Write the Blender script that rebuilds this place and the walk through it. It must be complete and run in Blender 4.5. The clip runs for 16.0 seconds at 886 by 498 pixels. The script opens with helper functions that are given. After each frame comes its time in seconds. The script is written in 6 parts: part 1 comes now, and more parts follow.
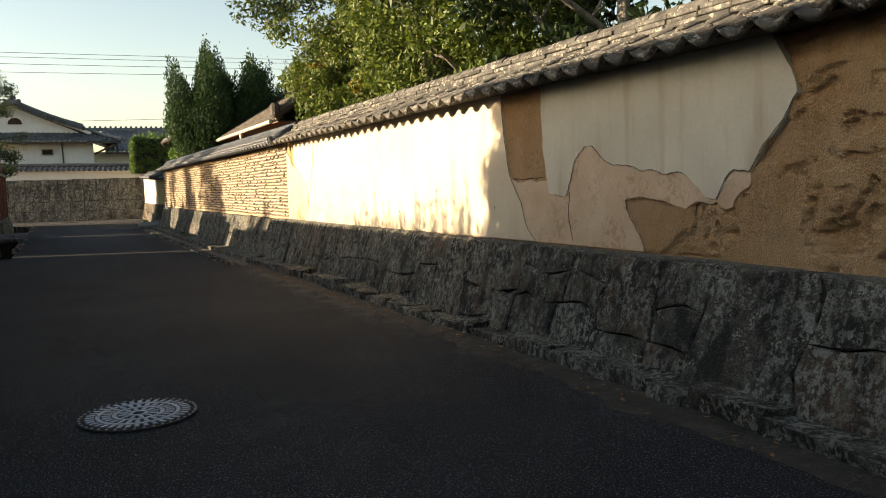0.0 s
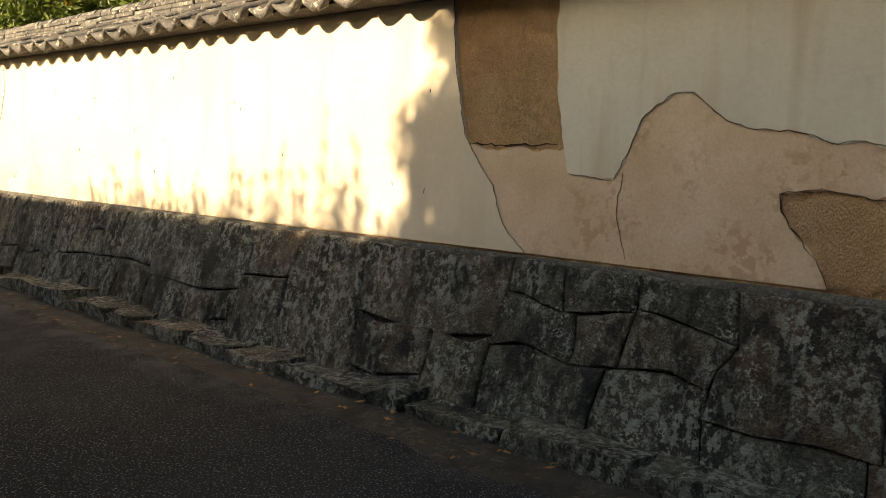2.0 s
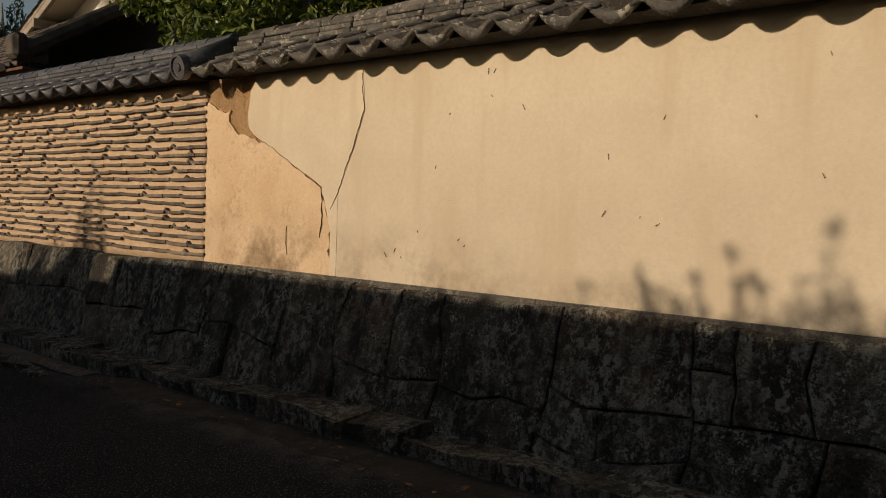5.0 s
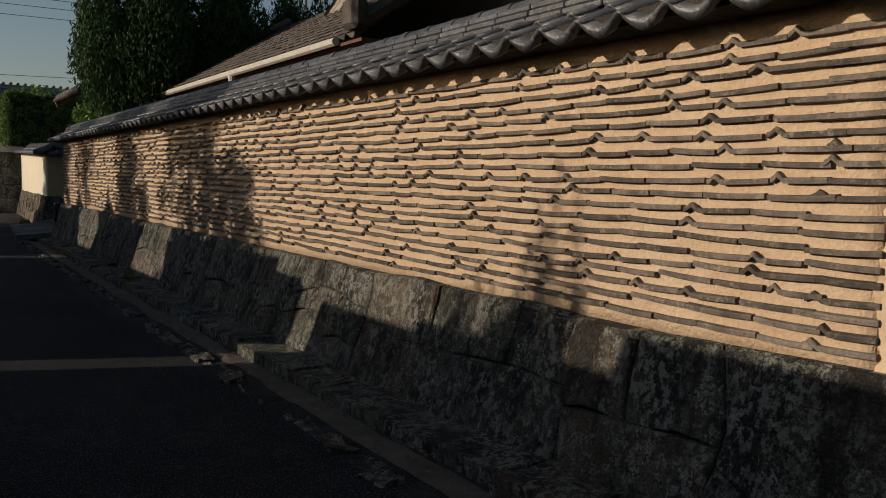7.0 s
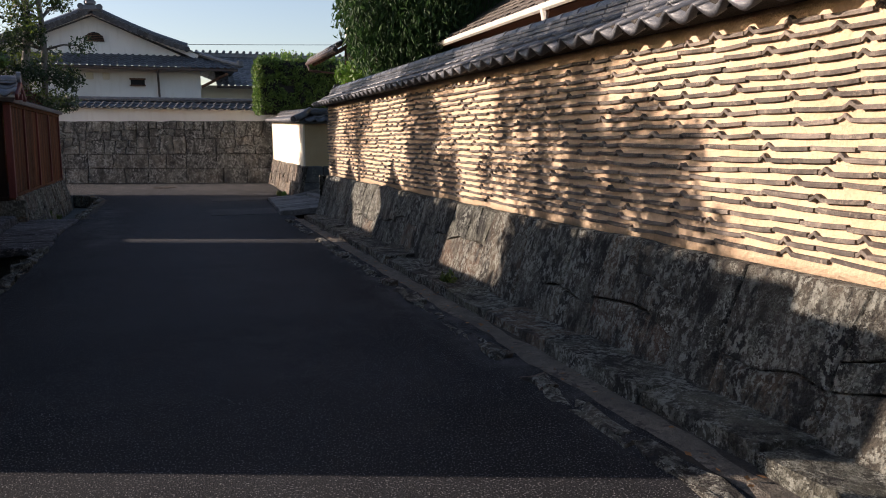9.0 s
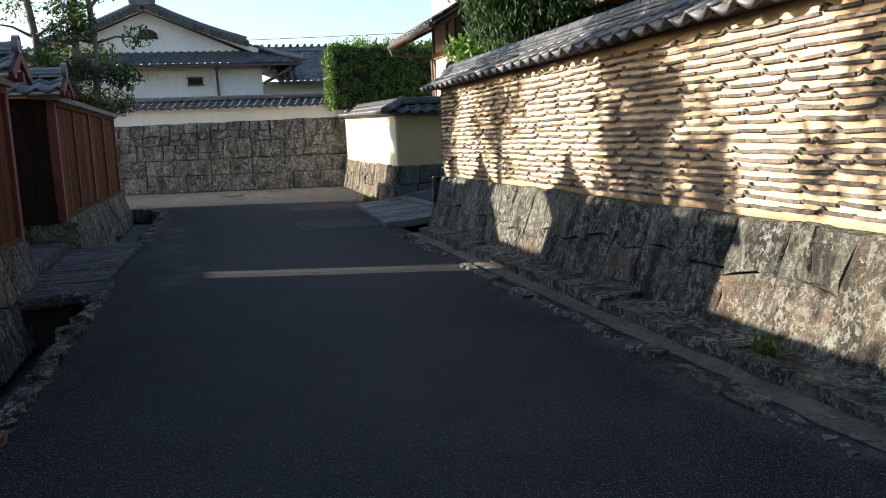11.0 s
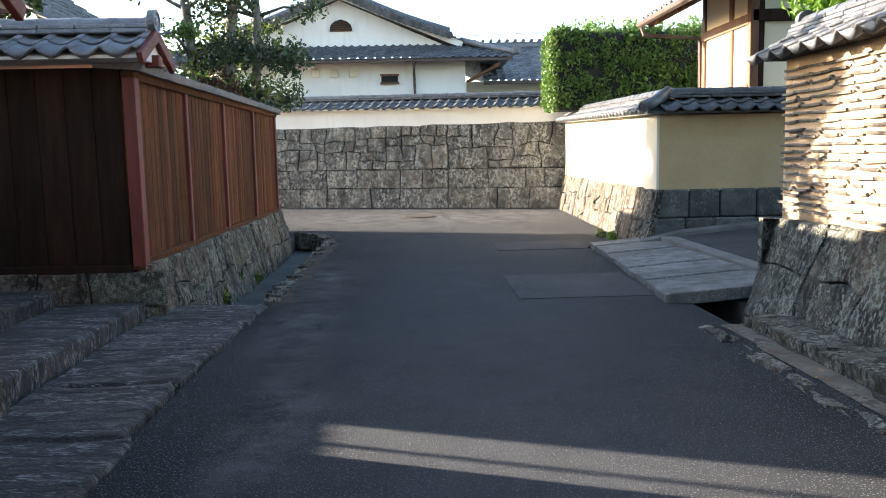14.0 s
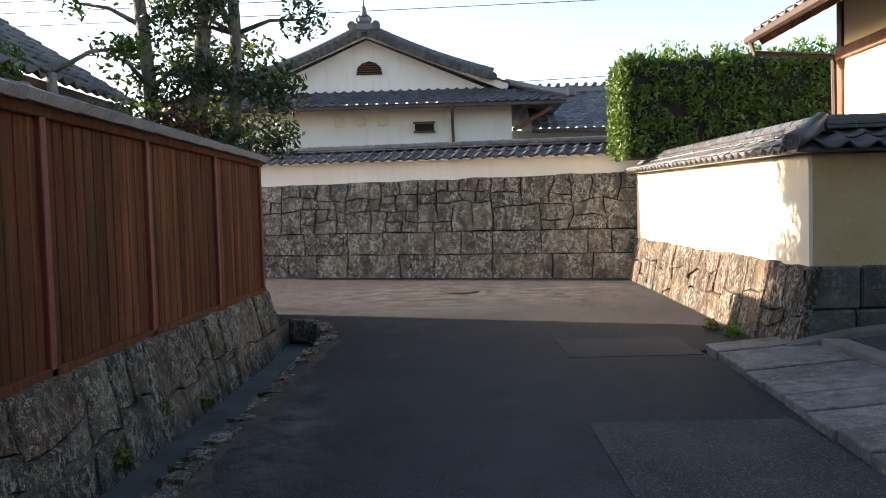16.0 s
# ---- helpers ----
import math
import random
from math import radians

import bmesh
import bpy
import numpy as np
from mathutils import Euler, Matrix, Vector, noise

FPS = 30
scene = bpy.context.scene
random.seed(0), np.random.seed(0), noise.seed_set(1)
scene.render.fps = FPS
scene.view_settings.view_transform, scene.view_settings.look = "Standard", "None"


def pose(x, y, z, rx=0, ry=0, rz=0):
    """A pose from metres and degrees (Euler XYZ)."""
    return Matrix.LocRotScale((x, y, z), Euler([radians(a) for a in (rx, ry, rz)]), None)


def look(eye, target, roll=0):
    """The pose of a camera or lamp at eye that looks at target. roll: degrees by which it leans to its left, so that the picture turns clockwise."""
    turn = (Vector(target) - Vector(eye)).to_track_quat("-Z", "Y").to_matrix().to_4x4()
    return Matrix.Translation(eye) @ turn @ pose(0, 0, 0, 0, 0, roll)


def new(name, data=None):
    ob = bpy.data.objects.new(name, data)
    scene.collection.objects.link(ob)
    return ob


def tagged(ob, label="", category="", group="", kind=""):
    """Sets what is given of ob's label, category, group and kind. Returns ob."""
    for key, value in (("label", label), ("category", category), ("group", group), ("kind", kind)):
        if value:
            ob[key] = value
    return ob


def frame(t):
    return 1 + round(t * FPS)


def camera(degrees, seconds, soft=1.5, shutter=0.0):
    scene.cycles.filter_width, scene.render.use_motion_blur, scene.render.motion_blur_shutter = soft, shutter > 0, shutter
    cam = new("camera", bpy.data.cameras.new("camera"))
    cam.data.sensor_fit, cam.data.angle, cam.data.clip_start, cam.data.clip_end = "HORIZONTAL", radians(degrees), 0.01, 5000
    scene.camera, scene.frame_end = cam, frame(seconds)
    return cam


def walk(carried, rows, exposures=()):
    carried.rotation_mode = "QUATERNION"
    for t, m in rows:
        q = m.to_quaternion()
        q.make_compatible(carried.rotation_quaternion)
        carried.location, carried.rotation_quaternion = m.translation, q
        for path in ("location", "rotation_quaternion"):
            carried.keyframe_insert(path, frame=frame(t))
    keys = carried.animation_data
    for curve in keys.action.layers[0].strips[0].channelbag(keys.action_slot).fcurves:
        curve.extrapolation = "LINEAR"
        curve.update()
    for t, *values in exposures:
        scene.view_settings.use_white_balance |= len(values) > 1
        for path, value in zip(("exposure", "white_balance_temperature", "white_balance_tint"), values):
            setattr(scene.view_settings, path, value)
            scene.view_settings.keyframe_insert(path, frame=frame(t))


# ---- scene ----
cam = camera(58.0, 16.0, 1.0)
PATH = [
    (0, (0.233, 0.387, 1.351), (1.099, 2.183, 1.189), -1.7),
    (0.5, (0.301, 1.289, 1.3), (1.331, 2.988, 1.074), -0.2),
    (1, (0.371, 2.181, 1.288), (1.552, 3.779, 1.062), 0.5),
    (1.5, (0.498, 3.097, 1.272), (1.894, 4.51, 1.032), 1.5),
    (2, (0.647, 3.987, 1.245), (2.158, 5.282, 1.042), 2.4),
    (2.1, (0.669, 4.167, 1.251), (2.196, 5.448, 1.081), 2.7),
    (2.5, (0.731, 4.91, 1.319), (2.279, 6.164, 1.139), 2.2),
    (3, (0.797, 5.819, 1.307), (2.256, 7.177, 1.139), 3.3),
    (3.2, (0.792, 6.149, 1.306), (2.248, 7.51, 1.139), 3.6),
    (5.3, (0.487, 9.9, 1.254), (2.035, 11.162, 1.167), 1.7),
    (5.5, (0.553, 10.278, 1.263), (2.051, 11.602, 1.202), 2.0),
    (6, (0.81, 11.259, 1.34), (2.165, 12.73, 1.313), 1.9),
    (6.5, (1.009, 12.17, 1.426), (2.301, 13.696, 1.377), 1.3),
    (7, (1.138, 13.023, 1.453), (2.246, 14.68, 1.286), 1.3),
    (7.5, (1.166, 13.923, 1.451), (2.124, 15.666, 1.235), 2.0),
    (8, (1.13, 14.742, 1.459), (1.967, 16.539, 1.196), 2.6),
    (8.5, (1.065, 15.683, 1.449), (1.8, 17.521, 1.169), 2.1),
    (9, (0.941, 16.653, 1.466), (1.586, 18.527, 1.197), -0.2),
    (9.5, (0.752, 17.635, 1.493), (1.33, 19.53, 1.215), -2.4),
    (9.7, (0.639, 18.039, 1.514), (1.188, 19.941, 1.233), -3.0),
    (11.8, (0.509, 21.469, 1.363), (1.0, 23.388, 1.085), -1.8),
    (12, (0.547, 21.864, 1.356), (0.946, 23.804, 1.076), -1.5),
    (12.5, (0.627, 22.797, 1.387), (0.915, 24.757, 1.113), -0.2),
    (13, (0.736, 23.719, 1.355), (0.927, 25.69, 1.075), 0.5),
    (13.5, (0.757, 24.574, 1.387), (0.871, 26.551, 1.105), -0.2),
    (14, (0.78, 25.523, 1.403), (0.843, 27.508, 1.168), -1.2),
    (14.5, (0.817, 26.449, 1.41), (0.938, 28.435, 1.215), -1.7),
    (15, (0.818, 27.354, 1.439), (0.9, 29.349, 1.317), -1.6),
    (15.5, (0.797, 28.266, 1.449), (0.834, 30.263, 1.349), -0.7),
    (16, (0.921, 29.279, 1.439), (0.878, 31.276, 1.349), -1.6),
]
EXPOSURES = [(0, 1.3, 8100, 11), (1.0, 1.5, 8300, 11), (2.0, 1.35, 8500, 11), (2.5, 0.4, 7700, 33), (3.0, -0.15, 6800, 11), (5.5, -0.85, 7600, 16), (6.5, -0.8, 7200, 16), (7.0, -0.65, 6600, 13), (7.5, -0.2, 6250, 15),
             (8.0, 0.2, 6400, 22), (8.5, 0.5, 6350, 26), (9.0, 0.85, 6400, 22), (9.5, 1.1, 6350, 16), (12.0, 1.85, 6150, 10), (13.5, 2.65, 6250, 11), (14.0, 2.75, 6400, 11), (14.5, 2.6, 6600, 14), (15.0, 2.3, 6700, 17), (16.0, 1.95, 6900, 18)]
walk(cam, [(t, look(eye, target, roll)) for t, eye, target, roll in PATH], EXPOSURES)

# ---- daylight ----
SUN_AZ = Vector((-1.0, 0.38, 0.0)).normalized()
SUN_EL = radians(14.5)
world = bpy.data.worlds.new("sky")
scene.world = world
world.use_nodes = True
wn = world.node_tree.nodes
sky = wn.new("ShaderNodeTexSky")
sky.sky_type, sky.sun_disc = "NISHITA", False
sky.sun_elevation = SUN_EL
sky.sun_rotation = math.atan2(SUN_AZ.x, SUN_AZ.y)
world.node_tree.links.new(sky.outputs[0], wn["Background"].inputs[0])
wn["Background"].inputs[1].default_value = 0.11
sun_data = bpy.data.lights.new("sun", "SUN")
sun_data.energy, sun_data.angle, sun_data.color = 5.0, radians(0.5), (1.0, 0.86, 0.68)
sun = new("sun", sun_data)
SUN_DIR = SUN_AZ * math.cos(SUN_EL) + Vector((0, 0, math.sin(SUN_EL)))
sun.matrix_world = look(tuple(SUN_DIR * 60), (0, 0, 0))


# ---- materials ----
def shader(name, c1, c2, scale=4.0, rough=0.85, bump=0.3, fine=60.0, vary=0.25, spots=None, spot_scale=9.0,
           spot_amount=0.5, spots2=None, specks=None, speck_scale=160.0, tints=None, stain=None, stretch=(1, 1, 1), island=False, metal=0.0, fine_amount=0.5, bump_scale=None, dist=0.02):
    """Two-scale procedural surface: broad mottling, fine grain, optional pale spots and upright stains."""
    m = bpy.data.materials.new(name)
    m.use_nodes = True
    nt = m.node_tree
    n, l = nt.nodes, nt.links
    b = n["Principled BSDF"]
    b.inputs["Roughness"].default_value = rough
    b.inputs["Metallic"].default_value = metal
    tc = n.new("ShaderNodeTexCoord")
    oi = n.new("ShaderNodeObjectInfo")
    off = n.new("ShaderNodeVectorMath")
    off.operation = "MULTIPLY_ADD"
    mul = n.new("ShaderNodeVectorMath")
    mul.operation = "SCALE"
    mul.inputs[0].default_value = (37.0, 23.0, 51.0)
    l.new(oi.outputs["Random"], mul.inputs["Scale"])
    l.new(tc.outputs["Object"], off.inputs[0])
    off.inputs[1].default_value = stretch
    l.new(mul.outputs[0], off.inputs[2])
    vec = off.outputs[0]

    def tex(sc, det=5.0, ro=0.6):
        t = n.new("ShaderNodeTexNoise")
        t.inputs["Scale"].default_value, t.inputs["Detail"].default_value, t.inputs["Roughness"].default_value = sc, det, ro
        l.new(vec, t.inputs["Vector"])
        return t

    def ramp(src, a, z, ca=(0, 0, 0), cz=(1, 1, 1)):
        r = n.new("ShaderNodeValToRGB")
        r.color_ramp.elements[0].position, r.color_ramp.elements[1].position = a, z
        r.color_ramp.elements[0].color, r.color_ramp.elements[1].color = (*ca, 1), (*cz, 1)
        l.new(src, r.inputs[0])
        return r.outputs[0]

    def mix(fac, a, c, mode="MIX"):
        x = n.new("ShaderNodeMix")
        x.data_type, x.blend_type = "RGBA", mode
        for sock, val in ((x.inputs[0], fac), (x.inputs[6], a), (x.inputs[7], c)):
            if hasattr(val, "links"):
                l.new(val, sock)
            else:
                sock.default_value = (*val, 1) if isinstance(val, tuple) else val
        return x.outputs[2]

    broad = tex(scale)
    grain = tex(fine, 3.0)
    col = mix(ramp(broad.outputs[0], 0.32, 0.68), c1, c2)
    col = mix(fine_amount, col, ramp(grain.outputs[0], 0.25, 0.75, (0.55, 0.55, 0.55), (1.35, 1.35, 1.35)), "MULTIPLY")
    if vary:
        rnd = n.new("ShaderNodeMapRange")
        rnd.inputs[3].default_value, rnd.inputs[4].default_value = 1 - vary, 1 + vary
        if island:
            geo = n.new("ShaderNodeNewGeometry")
            l.new(geo.outputs["Random Per Island"], rnd.inputs[0])
        else:
            l.new(oi.outputs["Random"], rnd.inputs[0])
        comb = n.new("ShaderNodeCombineColor")
        for k in range(3):
            l.new(rnd.outputs[0], comb.inputs[k])
        col = mix(1.0, col, comb.outputs[0], "MULTIPLY")
    if tints:
        tr = n.new("ShaderNodeValToRGB")
        tr.color_ramp.interpolation = "CONSTANT"
        while len(tr.color_ramp.elements) < len(tints):
            tr.color_ramp.elements.new(0.5)
        for k, tint in enumerate(tints):
            tr.color_ramp.elements[k].position = k / len(tints)
            tr.color_ramp.elements[k].color = (*tint, 1)
        jump = n.new("ShaderNodeMath")
        jump.operation = "FRACT"
        by = n.new("ShaderNodeMath")
        by.operation = "MULTIPLY"
        by.inputs[1].default_value = 7.31
        l.new(oi.outputs["Random"], by.inputs[0])
        l.new(by.outputs[0], jump.inputs[0])
        l.new(jump.outputs[0], tr.inputs[0])
        col = mix(1.0, col, tr.outputs[0], "MULTIPLY")
    if stain:
        st = n.new("ShaderNodeTexNoise")
        st.inputs["Scale"].default_value, st.inputs["Detail"].default_value = 3.0, 6.0
        mp = n.new("ShaderNodeMapping")
        mp.inputs["Scale"].default_value = (2.0, 2.0, 0.28)
        l.new(vec, mp.inputs[0])
        l.new(mp.outputs[0], st.inputs["Vector"])
        col = mix(ramp(st.outputs[0], 0.52, 0.75), col, stain)
    if spots:
        sp = tex(spot_scale, 4.0, 0.65)
        sp2 = tex(spot_scale * 4.3, 3.0, 0.6)
        both = n.new("ShaderNodeMath")
        both.operation = "MULTIPLY"
        l.new(ramp(sp.outputs[0], 0.48, 0.58), both.inputs[0])
        l.new(ramp(sp2.outputs[0], 0.49, 0.55), both.inputs[1])
        patchy = n.new("ShaderNodeMath")
        patchy.operation = "MULTIPLY"
        l.new(both.outputs[0], patchy.inputs[0])
        l.new(ramp(tex(spot_scale * 0.28, 3.0, 0.5).outputs[0], 0.33, 0.55), patchy.inputs[1])
        sc = n.new("ShaderNodeMath")
        sc.operation = "MULTIPLY"
        sc.inputs[1].default_value = spot_amount
        l.new(patchy.outputs[0], sc.inputs[0])
        col = mix(sc.outputs[0], col, spots)
    if specks:
        col = mix(ramp(tex(speck_scale, 2.0, 0.5).outputs[0], 0.60, 0.66), col, specks)
    if spots2:
        sa, sb = tex(spot_scale * 0.6, 5.0, 0.7), tex(spot_scale * 9.0, 3.0, 0.7)
        both2 = n.new("ShaderNodeMath")
        both2.operation = "MULTIPLY"
        l.new(ramp(sa.outputs[0], 0.42, 0.66), both2.inputs[0])
        l.new(ramp(sb.outputs[0], 0.45, 0.55), both2.inputs[1])
        col = mix(both2.outputs[0], col, spots2)
    l.new(col, b.inputs["Base Color"])
    if bump:
        bp = n.new("ShaderNodeBump")
        bp.inputs["Strength"].default_value, bp.inputs["Distance"].default_value = bump, dist
        add = n.new("ShaderNodeMath")
        add.operation = "ADD"
        b2 = tex(bump_scale or fine * 0.4, 5.0, 0.65)
        l.new(b2.outputs[0], add.inputs[0])
        l.new(grain.outputs[0], add.inputs[1])
        l.new(add.outputs[0], bp.inputs["Height"])
        l.new(bp.outputs[0], b.inputs["Normal"])
    return m


def leaf_shader(name, dark, light, rough=0.5):
    m = bpy.data.materials.new(name)
    m.use_nodes = True
    n, l = m.node_tree.nodes, m.node_tree.links
    b = n["Principled BSDF"]
    geo = n.new("ShaderNodeNewGeometry")
    r = n.new("ShaderNodeValToRGB")
    r.color_ramp.elements[0].color, r.color_ramp.elements[1].color = (*dark, 1), (*light, 1)
    l.new(geo.outputs["Random Per Island"], r.inputs[0])
    l.new(r.outputs[0], b.inputs["Base Color"])
    b.inputs["Roughness"].default_value = rough
    tr = n.new("ShaderNodeBsdfTranslucent")
    l.new(r.outputs[0], tr.inputs[0])
    ms = n.new("ShaderNodeMixShader")
    ms.inputs[0].default_value = 0.3
    l.new(b.outputs[0], ms.inputs[1])
    l.new(tr.outputs[0], ms.inputs[2])
    l.new(ms.outputs[0], n["Material Output"].inputs[0])
    return m


M_ASPHALT = shader("asphalt", (0.020, 0.0215, 0.0245), (0.036, 0.0375, 0.0405), 0.7, 0.92, 1.0, 120, 0, spots=(0.07, 0.068, 0.066), spot_scale=0.9,
                   spot_amount=0.2, specks=(0.22, 0.22, 0.225), speck_scale=105, bump_scale=95, dist=0.008, fine_amount=0.95)
M_ASPHALT.node_tree.nodes["Principled BSDF"].inputs["Specular IOR Level"].default_value = 0.10


def dust_and_sheen(m, places, colour=(0.14, 0.137, 0.132), ragged=(0.42, 0.66)):
    """Washed-in dust, grime and painted sky sheen in ragged tongues at the places (centre, half sizes)."""
    n, l = m.node_tree.nodes, m.node_tree.links
    b = n["Principled BSDF"]
    tc = n.new("ShaderNodeTexCoord")
    nz = n.new("ShaderNodeTexNoise")
    nz.inputs["Scale"].default_value, nz.inputs["Detail"].default_value, nz.inputs["Roughness"].default_value = 2.6, 6.0, 0.7
    l.new(tc.outputs["Object"], nz.inputs["Vector"])
    thin = n.new("ShaderNodeMapRange")
    thin.inputs[1].default_value, thin.inputs[2].default_value = ragged
    l.new(nz.outputs[0], thin.inputs[0])
    for centre, size in places:
        mp = n.new("ShaderNodeMapping")
        mp.vector_type = "TEXTURE"
        mp.inputs["Location"].default_value = centre
        mp.inputs["Scale"].default_value = size
        l.new(tc.outputs["Object"], mp.inputs[0])
        gr = n.new("ShaderNodeTexGradient")
        gr.gradient_type = "SPHERICAL"
        l.new(mp.outputs[0], gr.inputs[0])
        k = n.new("ShaderNodeMath")
        k.operation = "MULTIPLY"
        l.new(gr.outputs[1], k.inputs[0])
        l.new(thin.outputs[0], k.inputs[1])
        mx = n.new("ShaderNodeMix")
        mx.data_type = "RGBA"
        l.new(k.outputs[0], mx.inputs[0])
        l.new(b.inputs["Base Color"].links[0].from_socket, mx.inputs[6])
        mx.inputs[7].default_value = (*colour, 1)
        l.new(mx.outputs[2], b.inputs["Base Color"])


# the last place is litter dust that also paints the sunlit road end brighter
dust_and_sheen(M_ASPHALT, [((x, y, 0), (w, h, 1)) for x, y, w, h in ((-0.30, 34.6, 0.5, 2.2), (-0.2, 32.0, 0.4, 1.6), (0.0, 29.6, 0.35, 1.4), (3.1, 24, 0.35, 7.0), (3.2, 12, 0.3, 9.0), (1.2, 43.6, 5.0, 3.2))])
# paler crown of the lane: wear, with the sky's sheen painted in
dust_and_sheen(M_ASPHALT, [((1.4, 32.5, 0), (2.3, 11.0, 1)), ((1.3, 27.0, 0), (1.7, 9.0, 1))], (0.080, 0.085, 0.094), (0.05, 1.1))
M_PATCH = shader("asphalt_patch", (0.046, 0.047, 0.050), (0.072, 0.073, 0.076), 2, 0.9, 1.0, 120, 0.1, specks=(0.19, 0.19, 0.19), speck_scale=105, bump_scale=90, dist=0.008, fine_amount=0.95)
M_PATCH.node_tree.nodes["Principled BSDF"].inputs["Specular IOR Level"].default_value = 0.1
M_STONE = shader("wall_stone", (0.022, 0.020, 0.017), (0.115, 0.100, 0.082), 3.2, 0.9, 1.0, 70, 0.35, spots=(0.46, 0.47, 0.40), spot_scale=15.0,
                 spot_amount=0.8, spots2=(0.20, 0.205, 0.165), bump_scale=18, dist=0.04, fine_amount=1.0,
                 tints=((1.25, 1.02, 0.80), (0.6, 0.58, 0.55), (0.95, 1.05, 0.95), (1.6, 1.15, 0.90), (0.8, 0.78, 0.74), (1.2, 1.2, 1.1)))


def runoff(m, dark=(0.012, 0.011, 0.010), pale=(0.36, 0.37, 0.32), dark_amount=0.85, pale_amount=0.75, wide=1.0):
    """Black water runs and pale lichen runs that cross the joints of a whole wall."""
    n, l = m.node_tree.nodes, m.node_tree.links
    b = n["Principled BSDF"]
    geo = n.new("ShaderNodeNewGeometry")

    def field(scale, det, lo, hi):
        mp = n.new("ShaderNodeMapping")
        mp.inputs["Scale"].default_value = scale
        l.new(geo.outputs["Position"], mp.inputs[0])
        t = n.new("ShaderNodeTexNoise")
        t.inputs["Scale"].default_value, t.inputs["Detail"].default_value, t.inputs["Roughness"].default_value = 1.0, det, 0.68
        l.new(mp.outputs[0], t.inputs["Vector"])
        mr = n.new("ShaderNodeMapRange")
        mr.inputs[1].default_value, mr.inputs[2].default_value = lo, hi
        l.new(t.outputs[0], mr.inputs[0])
        return mr.outputs[0]

    def times(a, c):
        k = n.new("ShaderNodeMath")
        k.operation = "MULTIPLY"
        for sock, val in zip(k.inputs, (a, c)):
            if isinstance(val, float):
                sock.default_value = val
            else:
                l.new(val, sock)
        return k.outputs[0]

    for fac, colour in ((times(field((5.0 * wide, 5.0 * wide, 2.0), 8.0, 0.49, 0.57), dark_amount), dark),
                        (times(times(field((24 * wide, 24 * wide, 18 * wide), 8.0, 0.50, 0.545), field((3.2, 3.2, 1.5), 4.0, 0.42, 0.58)), pale_amount), pale)):
        mx = n.new("ShaderNodeMix")
        mx.data_type = "RGBA"
        l.new(fac, mx.inputs[0])
        l.new(b.inputs["Base Color"].links[0].from_socket, mx.inputs[6])
        mx.inputs[7].default_value = (*colour, 1)
        l.new(mx.outputs[2], b.inputs["Base Color"])


runoff(M_STONE)
M_STONE_FAR = shader("far_stone", (0.035, 0.034, 0.031), (0.185, 0.175, 0.16), 3.8, 0.9, 0.9, 45, 0.35, spots=(0.55, 0.53, 0.47), spot_scale=8,
                     spot_amount=0.85, spots2=(0.24, 0.23, 0.20), stain=(0.030, 0.027, 0.023), bump_scale=12, dist=0.035, fine_amount=0.9,
                     tints=((1.1, 1.0, 0.88), (0.7, 0.68, 0.64), (1.0, 1.0, 0.95), (1.25, 1.15, 1.0)))
runoff(M_STONE_FAR, (0.03, 0.028, 0.025), (0.50, 0.49, 0.44), 0.55, 0.6, 0.6)
M_STONE_SQ = shader("dressed_stone", (0.055, 0.06, 0.062), (0.13, 0.13, 0.125), 4, 0.9, 0.6, 50, 0.4, spots=(0.3, 0.3, 0.26), spot_scale=6, spot_amount=0.4)
M_BROWNSTONE = shader("brown_stone", (0.030, 0.024, 0.019), (0.135, 0.108, 0.084), 5, 0.92, 1.0, 55, 0.3, spots=(0.42, 0.39, 0.32), spot_scale=8, spot_amount=0.7,
                       stain=(0.028, 0.023, 0.018), stretch=(1, 1, 0.5), bump_scale=14, dist=0.035, fine_amount=0.95, tints=((1.1, 0.95, 0.82), (0.7, 0.66, 0.6), (1.2, 1.05, 0.9)))
runoff(M_BROWNSTONE, (0.022, 0.018, 0.014), (0.42, 0.39, 0.32), 0.7, 0.5)
M_JOINT = shader("joint_earth", (0.02, 0.018, 0.015), (0.045, 0.04, 0.032), 6, 1.0, 0.6, 50, 0)
M_KERB = shader("kerb_stone", (0.075, 0.07, 0.06), (0.17, 0.155, 0.135), 4, 0.95, 0.8, 60, 0.3, spots=(0.36, 0.34, 0.28), spot_scale=8, spot_amount=0.6, spots2=(0.19, 0.185, 0.15), dist=0.03)
M_SLAB = shader("slab_stone", specks=(0.06, 0.058, 0.056), speck_scale=90, c1=(0.11, 0.107, 0.103), c2=(0.24, 0.233, 0.225), scale=5, rough=0.9, bump=0.9, fine=70, vary=0.2, spots=(0.40, 0.39, 0.37), spot_scale=7, spot_amount=0.4, stain=(0.09, 0.085, 0.08))
M_OLDSLAB = shader("old_slab", (0.024, 0.024, 0.027), (0.095, 0.093, 0.10), 4, 0.95, 1.0, 60, 0.3, spots=(0.42, 0.42, 0.45), spot_scale=7, spot_amount=0.95, spots2=(0.20, 0.20, 0.215), stretch=(0.8, 2.6, 1), dist=0.05)
M_BARGE = shader("weathered_board", (0.24, 0.21, 0.175), (0.36, 0.32, 0.27), 3, 0.8, 0.3, 40, 0.1, stretch=(1, 1, 3))
M_DIRT = shader("verge_dirt", (0.030, 0.026, 0.021), (0.070, 0.060, 0.048), 5, 1.0, 0.9, 90, 0, spots=(0.2, 0.18, 0.15), spot_scale=12, spot_amount=0.35, dist=0.02)
